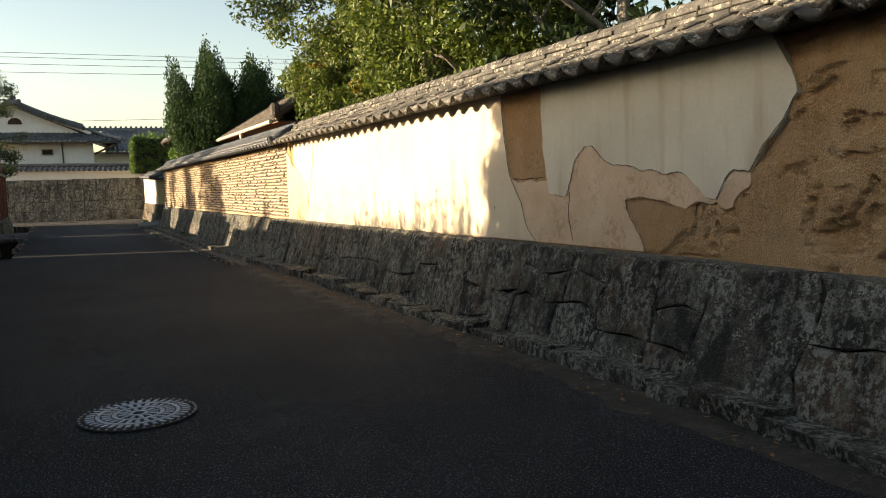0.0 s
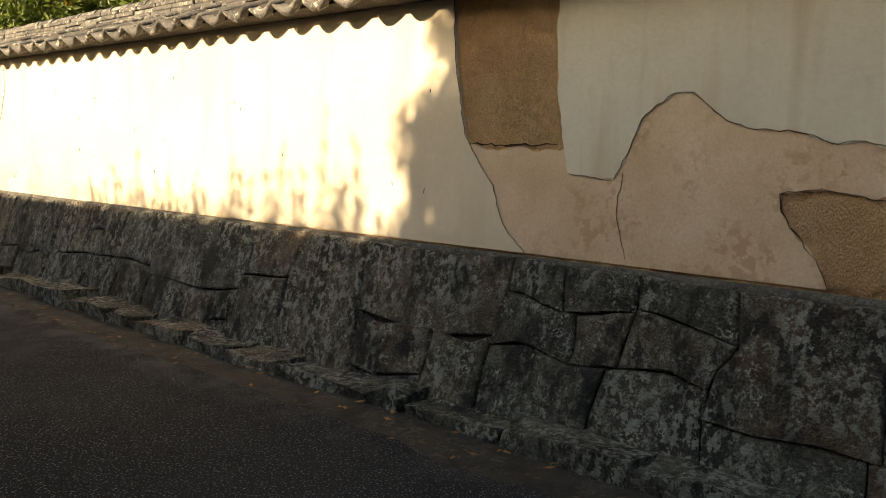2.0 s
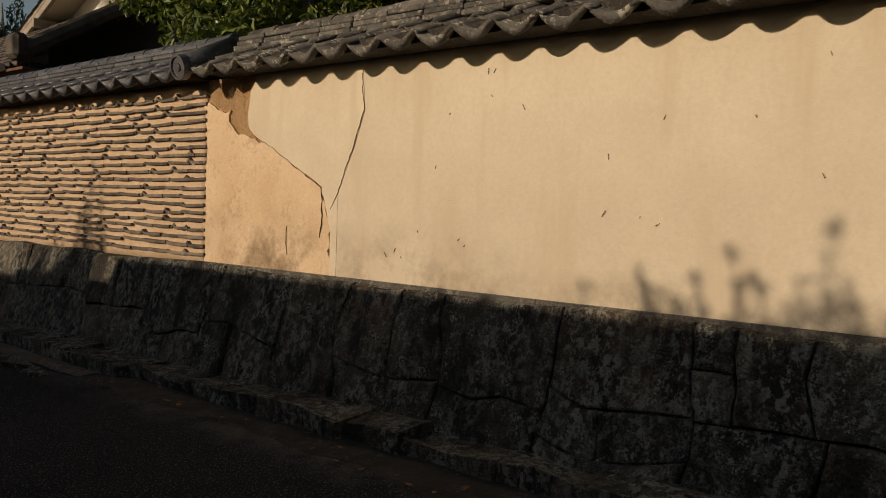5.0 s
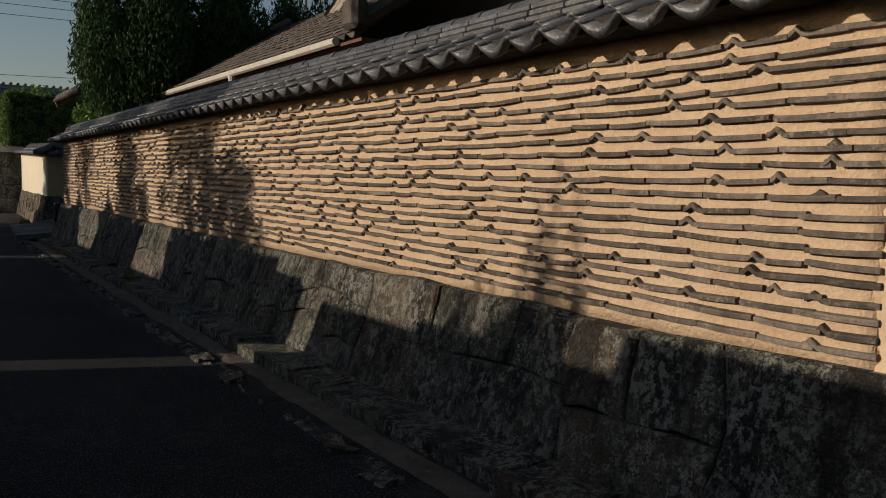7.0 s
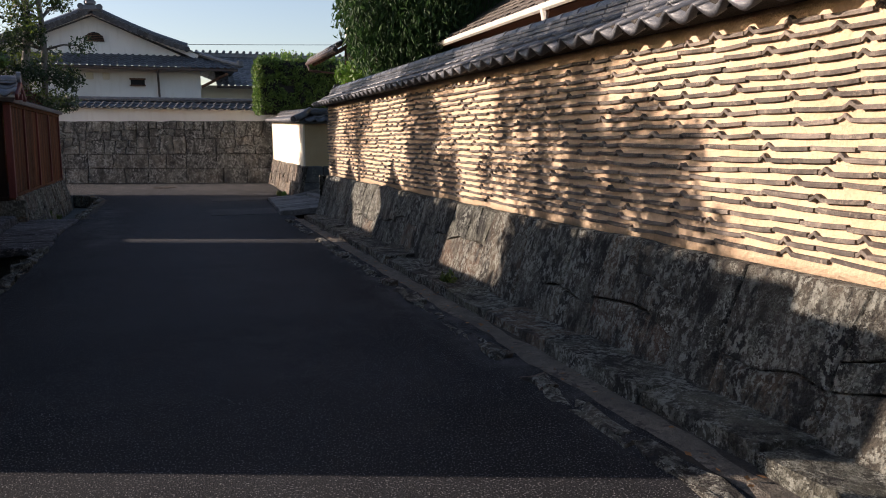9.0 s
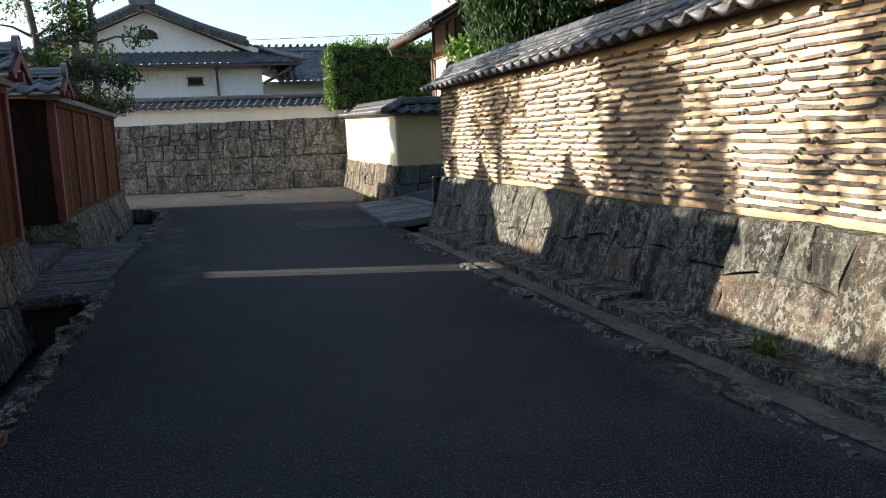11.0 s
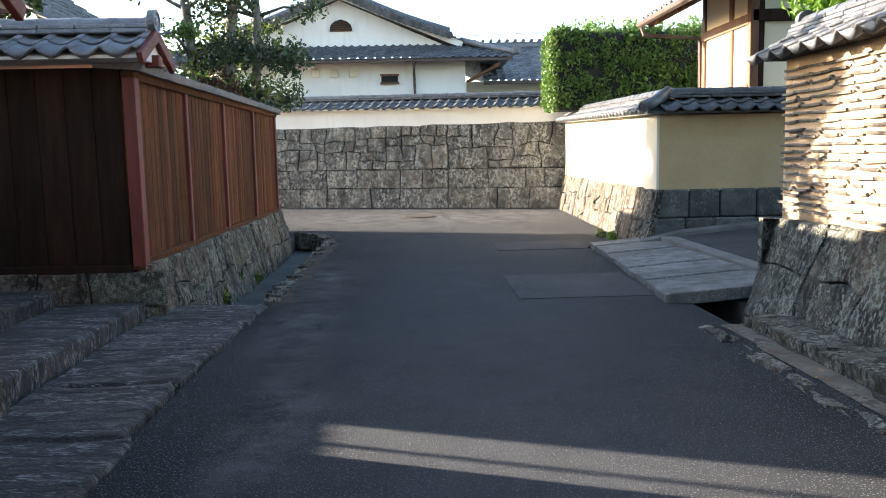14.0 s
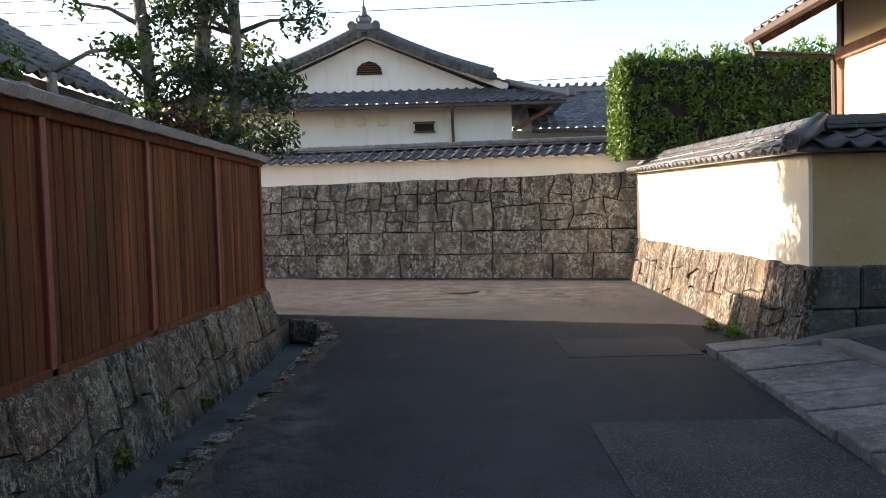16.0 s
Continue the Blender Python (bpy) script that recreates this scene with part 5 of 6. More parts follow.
wall_10 = tagged(boxed("wall_10", -2.1, -1.8, 21.38, 22.30, -0.1, 2.2, M_DARKWOOD, None, 0.02), "added unseen dark boarded wall that shades the lane", "wall", kind="structure")
# unseen block added to shade the clay wall, white to bounce light back
wall_11 = tagged(boxed("wall_11", -10, -4.6, -8, 10.0, -0.1, 4.55, M_WHITE, None, 0.02), "added unseen white block that shades the clay wall", "wall", kind="structure")
wall_12 = tagged(boxed("wall_12", -2.1, -1.8, 17.8, 19.5, -0.1, 2.14, M_DARKWOOD, None, 0.02), "added unseen lower boarded wall that lets sun reach the stones", "wall", kind="structure")
# hidden fence added where its edge casts the road's shade line
wall_8 = tagged(boxed("wall_8", -14, -2.1, 41.05, 41.2, -0.1, 2.15, M_FENCE, None, 0.01), "unseen board fence added to set the shade line on the road", "wall", kind="structure")
# hidden return added to stop sun leaking past the fence end
wall_13 = tagged(boxed("wall_13", -2.25, -2.1, 39.6, 41.04, -0.1, 2.15, M_FENCE, None, 0.01), "unseen short fence added to block a stray sun strip", "wall", kind="structure")
wall_9 = tagged(boxed("wall_9", -14, 4.4, -8.3, -8.0, -0.1, 2.4, M_WHITE, None, 0.02), "plain plaster wall behind", "wall", kind="structure")


# ---- white house beyond the far wall ----
def gable_house():
    t = thing("house", (-1.5, 54, 0), "white plastered house with grey hip-and-gable tiled roof", "house")
    cx, hw, yf, ye = -1.60, 5.55, 50.9, 52.4
    eave, knee, apex = 4.36, 4.98, 6.55
    boxed("wall", cx - hw + 1.0, cx + hw - 1.5, 51.7, 62, 0, eave + 0.05, M_WHITE, t, 0.0)
    boxed("wing_wall", cx + hw - 1.5, 12, 54.5, 62, 0, 3.95, M_CREAM, t, 0.0)
    # gable triangle with bargeboards
    gw = 3.75
    bm = bmesh.new()
    f = [bm.verts.new((x, y, z)) for y in (ye, ye + 0.4) for x, z in ((cx - gw, knee - 0.15), (cx + gw, knee - 0.15), (cx, apex - 0.10))]
    bm.faces.new(f[:3]), bm.faces.new(f[3:])
    for k in range(3):
        j = (k + 1) % 3
        bm.faces.new((f[k], f[j], f[j + 3], f[k + 3]))
    part("gable_wall", bm, M_WHITE, t)
    for s in (-1, 1):
        beam("bargeboard", (cx + s * (gw + 0.25), ye - 0.22, knee - 0.02), (cx, ye - 0.22, apex + 0.05), 0.12, 0.24, M_WHITE, t, "white bargeboard")
    # louvred vent
    bm = bmesh.new()
    vx = cx + 0.05
    shape = [(-0.37, 5.46), (0.37, 5.46), (0.33, 5.66), (0.2, 5.78), (0.0, 5.84), (-0.2, 5.78), (-0.33, 5.66)]
    fr, bk = [[bm.verts.new((vx + x, y, z)) for x, z in shape] for y in (ye - 0.05, ye + 0.05)]
    bm.faces.new(fr), bm.faces.new(bk)
    for k in range(7):
        j = (k + 1) % 7
        bm.faces.new((fr[k], fr[j], bk[j], bk[k]))
    vent = part("vent", bm, M_DARK, t, "dark arched gable vent")
    for k in range(5):
        w = (0.36, 0.35, 0.34, 0.31, 0.22)[k]
        boxed("louvre", vx - w, vx + w, ye - 0.085, ye - 0.04, 5.48 + k * 0.066, 5.50 + k * 0.066, M_BEAM, vent, 0.0)
    # skirt roof in front
    up = Vector((0, ye + 0.1 - yf, knee - eave))
    nv = max(2, round(up.length / 0.27))
    nu = round(2 * hw / 0.27)
    skirt = part("skirt_roof", box(bmesh.new(), cx - hw + 0.2, cx + hw - 0.2, yf + 0.1, yf + 0.3, eave + 0.02, eave + 0.06), M_ROOF_J, t)
    tile_rows(skirt, (cx - hw, yf, eave + 0.06), (1, 0, 0), up, nu, nv, 2 * hw / nu, up.length / nv, M_ROOF, random.Random(3), 0.001,
              keep=lambda p: abs(p.x - cx) < hw - 1.5 * (p.y - yf) / (ye - yf) * 0.9)
    boxed("eave_fascia", cx - hw + 0.05, cx + hw - 0.05, yf + 0.03, yf + 0.12, eave - 0.07, eave + 0.03, M_COPPER, t)
    boxed("soffit", cx - hw + 0.1, cx + hw - 0.1, yf + 0.1, 51.75, eave + 0.02, eave + 0.05, M_BEAM, t, 0)
    # main slopes left and right
    for s in (-1, 1):
        a, b = Vector((cx + s * hw, 0, eave + 0.12)), Vector((cx, 0, apex + 0.10))
        up = b - a
        nv = round(up.length / 0.27)
        nu = 34
        start = Vector((a.x, ye - 0.35 if s < 0 else ye - 0.35 + nu * 0.27, a.z))
        start, along = (Vector((a.x, ye - 0.35 + nu * 0.27, a.z)), (0, -1, 0)) if s < 0 else (Vector((a.x, ye - 0.35, a.z)), (0, 1, 0))
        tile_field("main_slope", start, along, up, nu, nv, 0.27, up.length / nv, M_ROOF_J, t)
        # verge roll along the gable and hip roll down to the corner
        bm = bmesh.new()
        pts = [Vector((a.x + (b.x - a.x) * k / 14, ye - 0.36, a.z + (b.z - a.z) * k / 14 + 0.06 - 0.10 * math.sin(math.pi * (k - 5) / 9))) for k in range(5, 15)]
        tube(bm, pts, [0.17] * 10, 8)
        roll = part("verge_roll", bm, M_ROOF, t)
        bm = bmesh.new()
        tube(bm, [Vector((0, -0.20, -0.10)), Vector((0, 0.25, 0.0))], [0.12, 0.12], 8)
        me = bpy.data.meshes.new("verge_tile")
        bm.to_mesh(me)
        bm.free()
        me.materials.append(M_ROOF)
        for p, q in zip(pts, pts[1:]):
            for f in (0.0, 0.5):
                piece("verge_tile", me, Matrix.Translation(p.lerp(q, f)), roll)
        bm = bmesh.new()
        h0, h1 = Vector((cx + s * (hw + 0.05), yf - 0.05, eave + 0.16)), Vector((cx + s * (gw + 0.2), ye - 0.15, knee + 0.14))
        tube(bm, [h0, (h0 + h1) / 2 - Vector((0, 0, 0.03)), h1], [0.10, 0.09, 0.09], 8)
        box(bm, h0.x - 0.12, h0.x + 0.12, h0.y - 0.10, h0.y + 0.10, h0.z - 0.08, h0.z + 0.22, 0.05)
        part("hip_roll", bm, M_ROOF_J, t)
    bm = box(bmesh.new(), cx - 0.16, cx + 0.16, ye - 0.5, ye + 9.0, apex + 0.10, apex + 0.38, 0.05)
    part("ridge", bm, M_ROOF_J, t)
    # ridge-end ornament with a spike
    bm = bmesh.new()
    box(bm, cx - 0.36, cx + 0.36, ye - 0.62, ye - 0.48, apex + 0.02, apex + 0.26, 0.06)
    box(bm, cx - 0.22, cx + 0.22, ye - 0.64, ye - 0.48, apex + 0.20, apex + 0.48, 0.10)
    tube(bm, [Vector((cx, ye - 0.55, apex + 0.45)), Vector((cx, ye - 0.55, apex + 0.66)), Vector((cx, ye - 0.55, apex + 0.74)), Vector((cx, ye - 0.55, apex + 1.02))], [0.11, 0.07, 0.03, 0.012], 8)
    for s in (-1, 1):
        tube(bm, [Vector((cx + s * 0.34, ye - 0.66, apex + 0.18)), Vector((cx + s * 0.34, ye - 0.50, apex + 0.18))], [0.12, 0.12], 10)
    part("ridge_ornament", bm, M_ROOF_J, t)
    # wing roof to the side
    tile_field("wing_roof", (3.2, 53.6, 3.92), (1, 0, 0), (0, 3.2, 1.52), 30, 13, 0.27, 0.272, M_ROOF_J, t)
    bm = box(bmesh.new(), 1.5, 11.4, 56.7, 57.0, 5.40, 5.62, 0.04)
    for k in range(32):
        tube(bm, [Vector((1.6 + k * 0.31, 56.62, 5.66)), Vector((1.6 + k * 0.31, 57.05, 5.66))], [0.07, 0.07], 6)
    part("wing_ridge", bm, M_ROOF_J, t)
    boxed("wing_fascia", 3.2, 11.3, 53.62, 53.72, 3.78, 3.90, M_COPPER, t)
    # openings, vents and the downpipe
    for x in (-2.35, -1.75, -1.15):
        boxed("wall_vent", x - 0.13, x + 0.13, 51.6, 51.72, 3.92, 4.18, M_CREAM, t, 0.02)
    w = boxed("window", -0.25, 0.28, 51.62, 51.72, 3.72, 3.95, M_DARK, t, 0.01)
    boxed("frame", -0.29, 0.32, 51.58, 51.66, 3.93, 3.99, M_BEAM, w, 0.0)
    boxed("shelf", -0.29, 0.32, 51.58, 51.66, 3.68, 3.73, M_BEAM, w, 0.0)
    bm = bmesh.new()
    tube(bm, [Vector((0.80, 51.0, 4.30)), Vector((0.80, 51.6, 4.02)), Vector((0.84, 51.62, 2.6))], [0.05, 0.045, 0.045], 8)
    tube(bm, [Vector((0.80, 51.0, 4.36)), Vector((0.80, 51.0, 4.18))], [0.10, 0.05], 8)
    part("downpipe", bm, M_COPPER, t, "dark copper downpipe")
    beam("brace", (2.5, 51.75, 3.70), (3.5, 51.05, 4.20), 0.08, 0.10, M_BEAM, t)
    return t


gable_house()


# ---- half-timbered house at the side entrance ----
def timber_house():
    t = thing("house", (8, 39, 0), "half-timbered house with cream panels and brown beams", "house")
    x0, y0, y1 = 6.05, 38.10, 40.15
    boxed("wall", x0, 14, y0 + 0.02, y1, 0, 4.9, M_CREAM, t, 0.0)
    for y in (y0 + 0.02, 38.85, y1 - 0.05):
        boxed("post", x0 - 0.035, x0 + 0.1, y - 0.07, y + 0.07, 0, 4.2, M_BEAM, t)
    boxed("side_beam", x0 - 0.05, x0 + 0.1, y0, y1 + 0.05, 3.32, 3.48, M_BEAM, t)
    boxed("side_beam", x0 - 0.05, x0 + 0.1, y0, y1 + 0.05, 2.30, 2.40, M_BEAM, t)
    for x in (x0 + 0.1, 8.2, 10.4):
        boxed("post", x - 0.10, x + 0.10, y0 - 0.03, y0 + 0.1, 0, 4.9, M_DARKWOOD, t)
    boxed("front_beam", x0, 14, y0 - 0.05, y0 + 0.1, 3.36, 3.54, M_DARKWOOD, t)
    boxed("front_beam", x0, 14, y0 - 0.05, y0 + 0.1, 4.45, 4.62, M_DARKWOOD, t)
    # eave with rafters on the lane side
    for k in range(13):
        y = 36.6 + k * 0.32
        beam("rafter", (5.12, y, 3.66), (7.4, y, 4.95), 0.07, 0.09, M_BEAM, t)
    bm = bmesh.new()
    q = [bm.verts.new(p) for p in ((5.05, 36.4, 3.72), (5.05, 40.5, 3.72), (8.6, 40.5, 5.72), (8.6, 36.4, 5.72))]
    bm.faces.new(q)
    ext = bmesh.ops.extrude_face_region(bm, geom=bm.faces[:])
    for v in [g for g in ext["geom"] if isinstance(g, bmesh.types.BMVert)]:
        v.co.z += 0.05
    part("roof_deck", bm, M_BEAM, t)
    tile_field("roof", (5.0, 40.6, 3.80), (0, -1, 0), (3.55, 0, 2.0), 16, 15, 0.265, 0.272, M_ROOF_J, t)
    bm = bmesh.new()
    tube(bm, [Vector((4.98, 36.4, 3.68)), Vector((4.98, 40.55, 3.70))], [0.06, 0.06], 8)
    tube(bm, [Vector((4.98, 40.45, 3.68)), Vector((5.02, 40.42, 3.50)), Vector((6.0, 40.22, 3.40)), Vector((6.02, 40.2, 1.5))], [0.045, 0.04, 0.04, 0.04], 8)
    part("gutter", bm, M_COPPER, t, "brown gutter and downpipe")
    return t


timber_house()


# ---- house behind the tiled wall ----
def back_house():
    t = thing("house", (8, 27, 0), "low house with brown tiled roof and pale gutter", "house")
    boxed("wall", 6.6, 12, 21.0, 30.4, 0, 3.2, M_BEAM, t, 0.0)
    tile_field("roof", (5.75, 31.2, 3.26), (0, -1, 0), (3.0, 0, 1.80), 35, 13, 0.265, 0.268, M_OLDROOF_J, t)
    bm = bmesh.new()
    tube(bm, [Vector((5.70, 31.2, 3.18)), Vector((5.70, 22.4, 3.20))], [0.055, 0.055], 8)
    tube(bm, [Vector((5.72, 26.4, 3.22)), Vector((5.72, 26.4, 2.98)), Vector((6.4, 26.4, 2.80)), Vector((6.5, 26.4, 1.0))], [0.08, 0.055, 0.05, 0.05], 8)
    part("gutter", bm, M_GUTTER, t, "pale plastic gutter")
    boxed("soffit", 5.75, 6.65, 21.8, 31.2, 3.14, 3.18, M_BEAM, t, 0)
    bm = bmesh.new()
    tube(bm, [Vector((5.75, 21.9, 3.40)), Vector((7.2, 21.9, 4.30)), Vector((8.7, 21.9, 5.15))], [0.13, 0.12, 0.12], 8)
    box(bm, 5.60, 5.82, 21.72, 22.08, 3.28, 3.66, 0.06)
    part("hip_roll", bm, M_OLDROOF_J, t)
    bm = bmesh.new()
    pts = [Vector((5.75 + 3.0 * k / 9, 31.15, 3.36 + 1.8 * k / 9)) for k in range(10)]
    tube(bm, pts, [0.09] * 10, 8)
    part("verge_roll", bm, M_OLDROOF_J, t)
    # upper gable facing the lane
    PY, PZ = 24.3, 6.25
    bm = bmesh.new()
    f = [bm.verts.new((x, y, z)) for x in (8.75, 12.5) for y, z in ((20.4, 3.2), (27.6, 3.2), (27.6, 4.60), (PY, PZ - 0.15), (20.4, 4.55))]
    bm.faces.new(f[:5]), bm.faces.new(f[5:])
    for k in range(5):
        j = (k + 1) % 5
        bm.faces.new((f[k], f[j], f[j + 5], f[k + 5]))
    part("gable_wall", bm, M_WHITE, t)
    for s, ye, ze in ((1, 28.3, 4.35), (-1, 16.6, 2.9)):
        beam("bargeboard", (8.12, ye, ze - 0.06), (8.12, PY, PZ - 0.06), 0.08, 0.26, M_BARGE, t, "weathered pale bargeboard")
        a, b = Vector((8.05, ye, ze + 0.05)), Vector((8.05, PY, PZ + 0.05))
        up = b - a
        nv = round(up.length / 0.27)
        along = (1, 0, 0) if s < 0 else (-1, 0, 0)
        start = a if s < 0 else a + Vector((4.32, 0, 0))
        tile_field("upper_slope", start, along, up, 16, nv, 0.27, up.length / nv, M_OLDROOF_J, t)
        bm = bmesh.new()
        q = [bm.verts.new(p) for p in (a + Vector((0.02, 0, -0.10)), b + Vector((0.02, 0, -0.10)), b + Vector((4.2, 0, -0.10)), a + Vector((4.2, 0, -0.10)))]
        bm.faces.new(q)
        part("eave_board", bm, M_CREAM, t)
    beam("purlin", (8.0, 26.7, 4.86), (8.8, 26.7, 4.86), 0.14, 0.18, M_BARGE, t)
    return t


back_house()

# ---- neighbour roof behind the board fence ----
t = thing("house", (-6, 38, 0), "low neighbour house with grey tiled roof", "house")
boxed("wall", -9.5, -4.0, 35.5, 40.0, 0, 3.0, M_CREAM, t, 0)
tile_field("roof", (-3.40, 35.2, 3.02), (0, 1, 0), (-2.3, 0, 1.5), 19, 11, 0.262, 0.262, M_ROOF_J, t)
boxed("fascia", -3.58, -3.50, 35.2, 40.1, 2.86, 2.98, M_COPPER, t)
bm = box(bmesh.new(), -5.9, -5.6, 35.2, 40.1, 4.48, 4.76, 0.05)
part("ridge", bm, M_ROOF_J, t)

# ---- clipped hedge ----
t = thing("hedge", (6.6, 45.0, 2.0), "tall clipped green hedge behind the corner wall", "hedge")
# black boxes paint the shade behind the hedge's leaf shell
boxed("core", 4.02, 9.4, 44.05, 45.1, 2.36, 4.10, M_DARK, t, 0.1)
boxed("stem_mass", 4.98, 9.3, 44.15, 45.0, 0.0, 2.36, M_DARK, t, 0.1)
rng = np.random.default_rng(9)
cs, rs = [], []
for k in range(900):
    f = rng.uniform()
    if f < 0.62:
        c = (rng.uniform(3.98, 9.4), 44.03, rng.uniform(2.38, 4.10))
    elif f < 0.80:
        c = (3.98, rng.uniform(44.0, 45.1), rng.uniform(2.45, 4.10))
    else:
        c = (rng.uniform(3.98, 9.4), rng.uniform(44.0, 45.1), 4.10)
    cs.append(c)
    rs.append(rng.uniform(0.10, 0.2))
leaves("foliage", cs, rs, 26000, 0.055, L_HEDGE, t, 12)
cs = [(rng.uniform(4.0, 9.2), rng.uniform(44.0, 45.0), 4.22 + abs(rng.normal()) * 0.10) for k in range(70)]
leaves("top_growth", cs, [0.10] * 70, 1200, 0.05, L_LIME, t, 13, 1.6, 1.5)

# ---- trees behind the clay wall ----
broad_tree("leafy garden tree with some yellow autumn leaves", (6.5, 16.0, 0), 6.4, 2.1, 36000, 0.053, L_BROAD, 21, 0.12, (L_YELLOW, 0.05), 0.42)
broad_tree("tall leafy garden tree with a high crown", (7.2, 21.6, 0), 9.6, 2.7, 30000, 0.062, L_BROAD, 27, 0.15, (L_YELLOW, 0.02), 0.62)
broad_tree("leafy green garden tree behind the wall", (6.7, 13.4, 0), 6.6, 2.0, 34000, 0.053, L_BROAD, 22, 0.12, (L_YELLOW, 0.03), 0.40)
broad_tree("dark evergreen tree behind the wall", (6.9, 11.6, 0), 6.8, 2.2, 28000, 0.058, L_BROAD, 23, 0.14, None, 0.36)
broad_tree("dark evergreen tree behind the wall", (6.9, 8.2, 0), 6.8, 2.2, 16000, 0.08, L_DARK, 24, 0.14)
broad_tree("dark evergreen tree behind the wall", (7.2, 4.6, 0), 6.8, 2.4, 14000, 0.08, L_DARK, 26, 0.14)
# unseen high crowns added to keep skylight off the lane
for k, (x, y) in enumerate(((8.2, 2.5), (8.4, 8.5), (8.8, 14.6))):
    broad_tree("unseen tall evergreen added to darken the lane", (x, y, 0), 13.0, 4.9, 24000, 0.15, L_DARK, 140 + k, 0.24, None, 0.5)
cypress("dark green conifer with pointed flame-like tops", (5.62, 31.85, 0.0), 7.5, 1.75, 34000, 31, 15)
cypress("dark green conifer with pointed tops", (7.4, 31.9, 0.0), 7.2, 1.7, 24000, 32, 13)
cypress("dark green conifer with pointed tops", (9.5, 31.9, 0.0), 7.0, 1.6, 14000, 33, 8)
cypress("dark green conifer with pointed tops", (11.6, 31.9, 0.0), 7.2, 1.7, 12000, 34, 8)
t = thing("shrub", (4.85, 33.0, 2.0), "bright green shrub above the wall end", "shrub")
leaves("foliage", [(4.85 + 0.28 * math.sin(k * 2.1), 32.9 + 0.4 * math.cos(k * 1.7), 2.0 + 0.10 * k) for k in range(9)], [0.34] * 9, 4200, 0.06, L_LIME, t, 14, 0.9, 0.4)
bm = bmesh.new()
tube(bm, [Vector((4.85, 33.0, 0.0)), Vector((4.85, 33.0, 2.8))], [0.06, 0.03], 7)
part("trunk", bm, M_BARK, t)


# ---- trees behind the board fence ----
def garden_tree(label, base, lean, height, r, clumps, leaf_n, mat, seed, leaf=0.06, size=0.42):
    rnd = random.Random(seed)
    t = thing("tree", base, label, "tree")
    b = Vector(base)
    bm = bmesh.new()
    pts = [b + Vector((lean[0] * f + 0.10 * math.sin(6 * f + seed), lean[1] * f, height * f)) for f in [k / 8 for k in range(9)]]
    tube(bm, pts, [r * (1 - 0.45 * k / 8) for k in range(9)], 10)
    cs = []
    for k in range(clumps):
        p = pts[rnd.randint(3, 8)]
        a = rnd.uniform(0, math.tau)
        q = p + Vector((math.cos(a) * rnd.uniform(0.3, 1.0), math.sin(a) * rnd.uniform(0.3, 1.0), rnd.uniform(-0.1, 0.5)))
        tube(bm, [p, (p + q) / 2 + Vector((0, 0, 0.08)), q], [r * 0.35, r * 0.22, 0.012], 6)
        cs.append(q)
    part("trunk", bm, M_BARK, t, "", True)
    leaves("crown", cs, [rnd.uniform(0.6, 1.1) * size for c in cs], leaf_n, leaf, mat, t, seed, 0.75, 0.3)
    return t


garden_tree("tall garden tree with pale bark and sparse leaves", (-2.33, 39.25, 0), (0.1, 0.1), 6.3, 0.13, 24, 3400, L_BROAD, 41, 0.05, 0.5)
garden_tree("slender tree with dense dark leaves round its trunk", (-1.98, 39.35, 0), (0.1, 0.0), 6.0, 0.10, 46, 8500, L_DARK, 42, 0.05, 0.42)
garden_tree("garden tree with pale twisted trunk", (-2.92, 39.2, 0), (-0.15, 0.2), 6.2, 0.11, 22, 3600, L_BROAD, 43, 0.05, 0.5)
garden_tree("pruned leaning garden tree with small leaf pads", (-2.72, 37.8, 0), (-0.65, 0.0), 3.05, 0.10, 12, 4200, L_HEDGE, 44, 0.04, 0.27)
t = thing("shrub", (-2.75, 37.0, 1.8), "low rounded dark green bush behind the fence", "shrub")
leaves("foliage", [(-2.75 + 0.28 * math.sin(k * 2.4), 37.0 + 0.30 * math.cos(k * 1.7), 2.18 + 0.07 * (k % 4)) for k in range(10)], [0.26] * 10, 4200, 0.035, L_DARK, t, 18)
bm = bmesh.new()
tube(bm, [Vector((-2.75, 37.0, 0)), Vector((-2.75, 37.0, 2.2))], [0.05, 0.03], 6)
part("stem", bm, M_BARK, t)
t = thing("shrub", (-2.30, 38.3, 2.0), "dark red leafed shrub behind the fence", "shrub")
leaves("foliage", [(-2.30 + 0.22 * math.sin(k * 2.3), 38.3 + 0.18 * math.cos(k * 1.9), 2.2 + 0.09 * (k % 5)) for k in range(8)], [0.28] * 8, 1500, 0.04, L_RED, t, 15)
bm = bmesh.new()
tube(bm, [Vector((-2.30, 38.3, 0)), Vector((-2.30, 38.3, 2.3))], [0.05, 0.03], 6)
part("stem", bm, M_BARK, t)

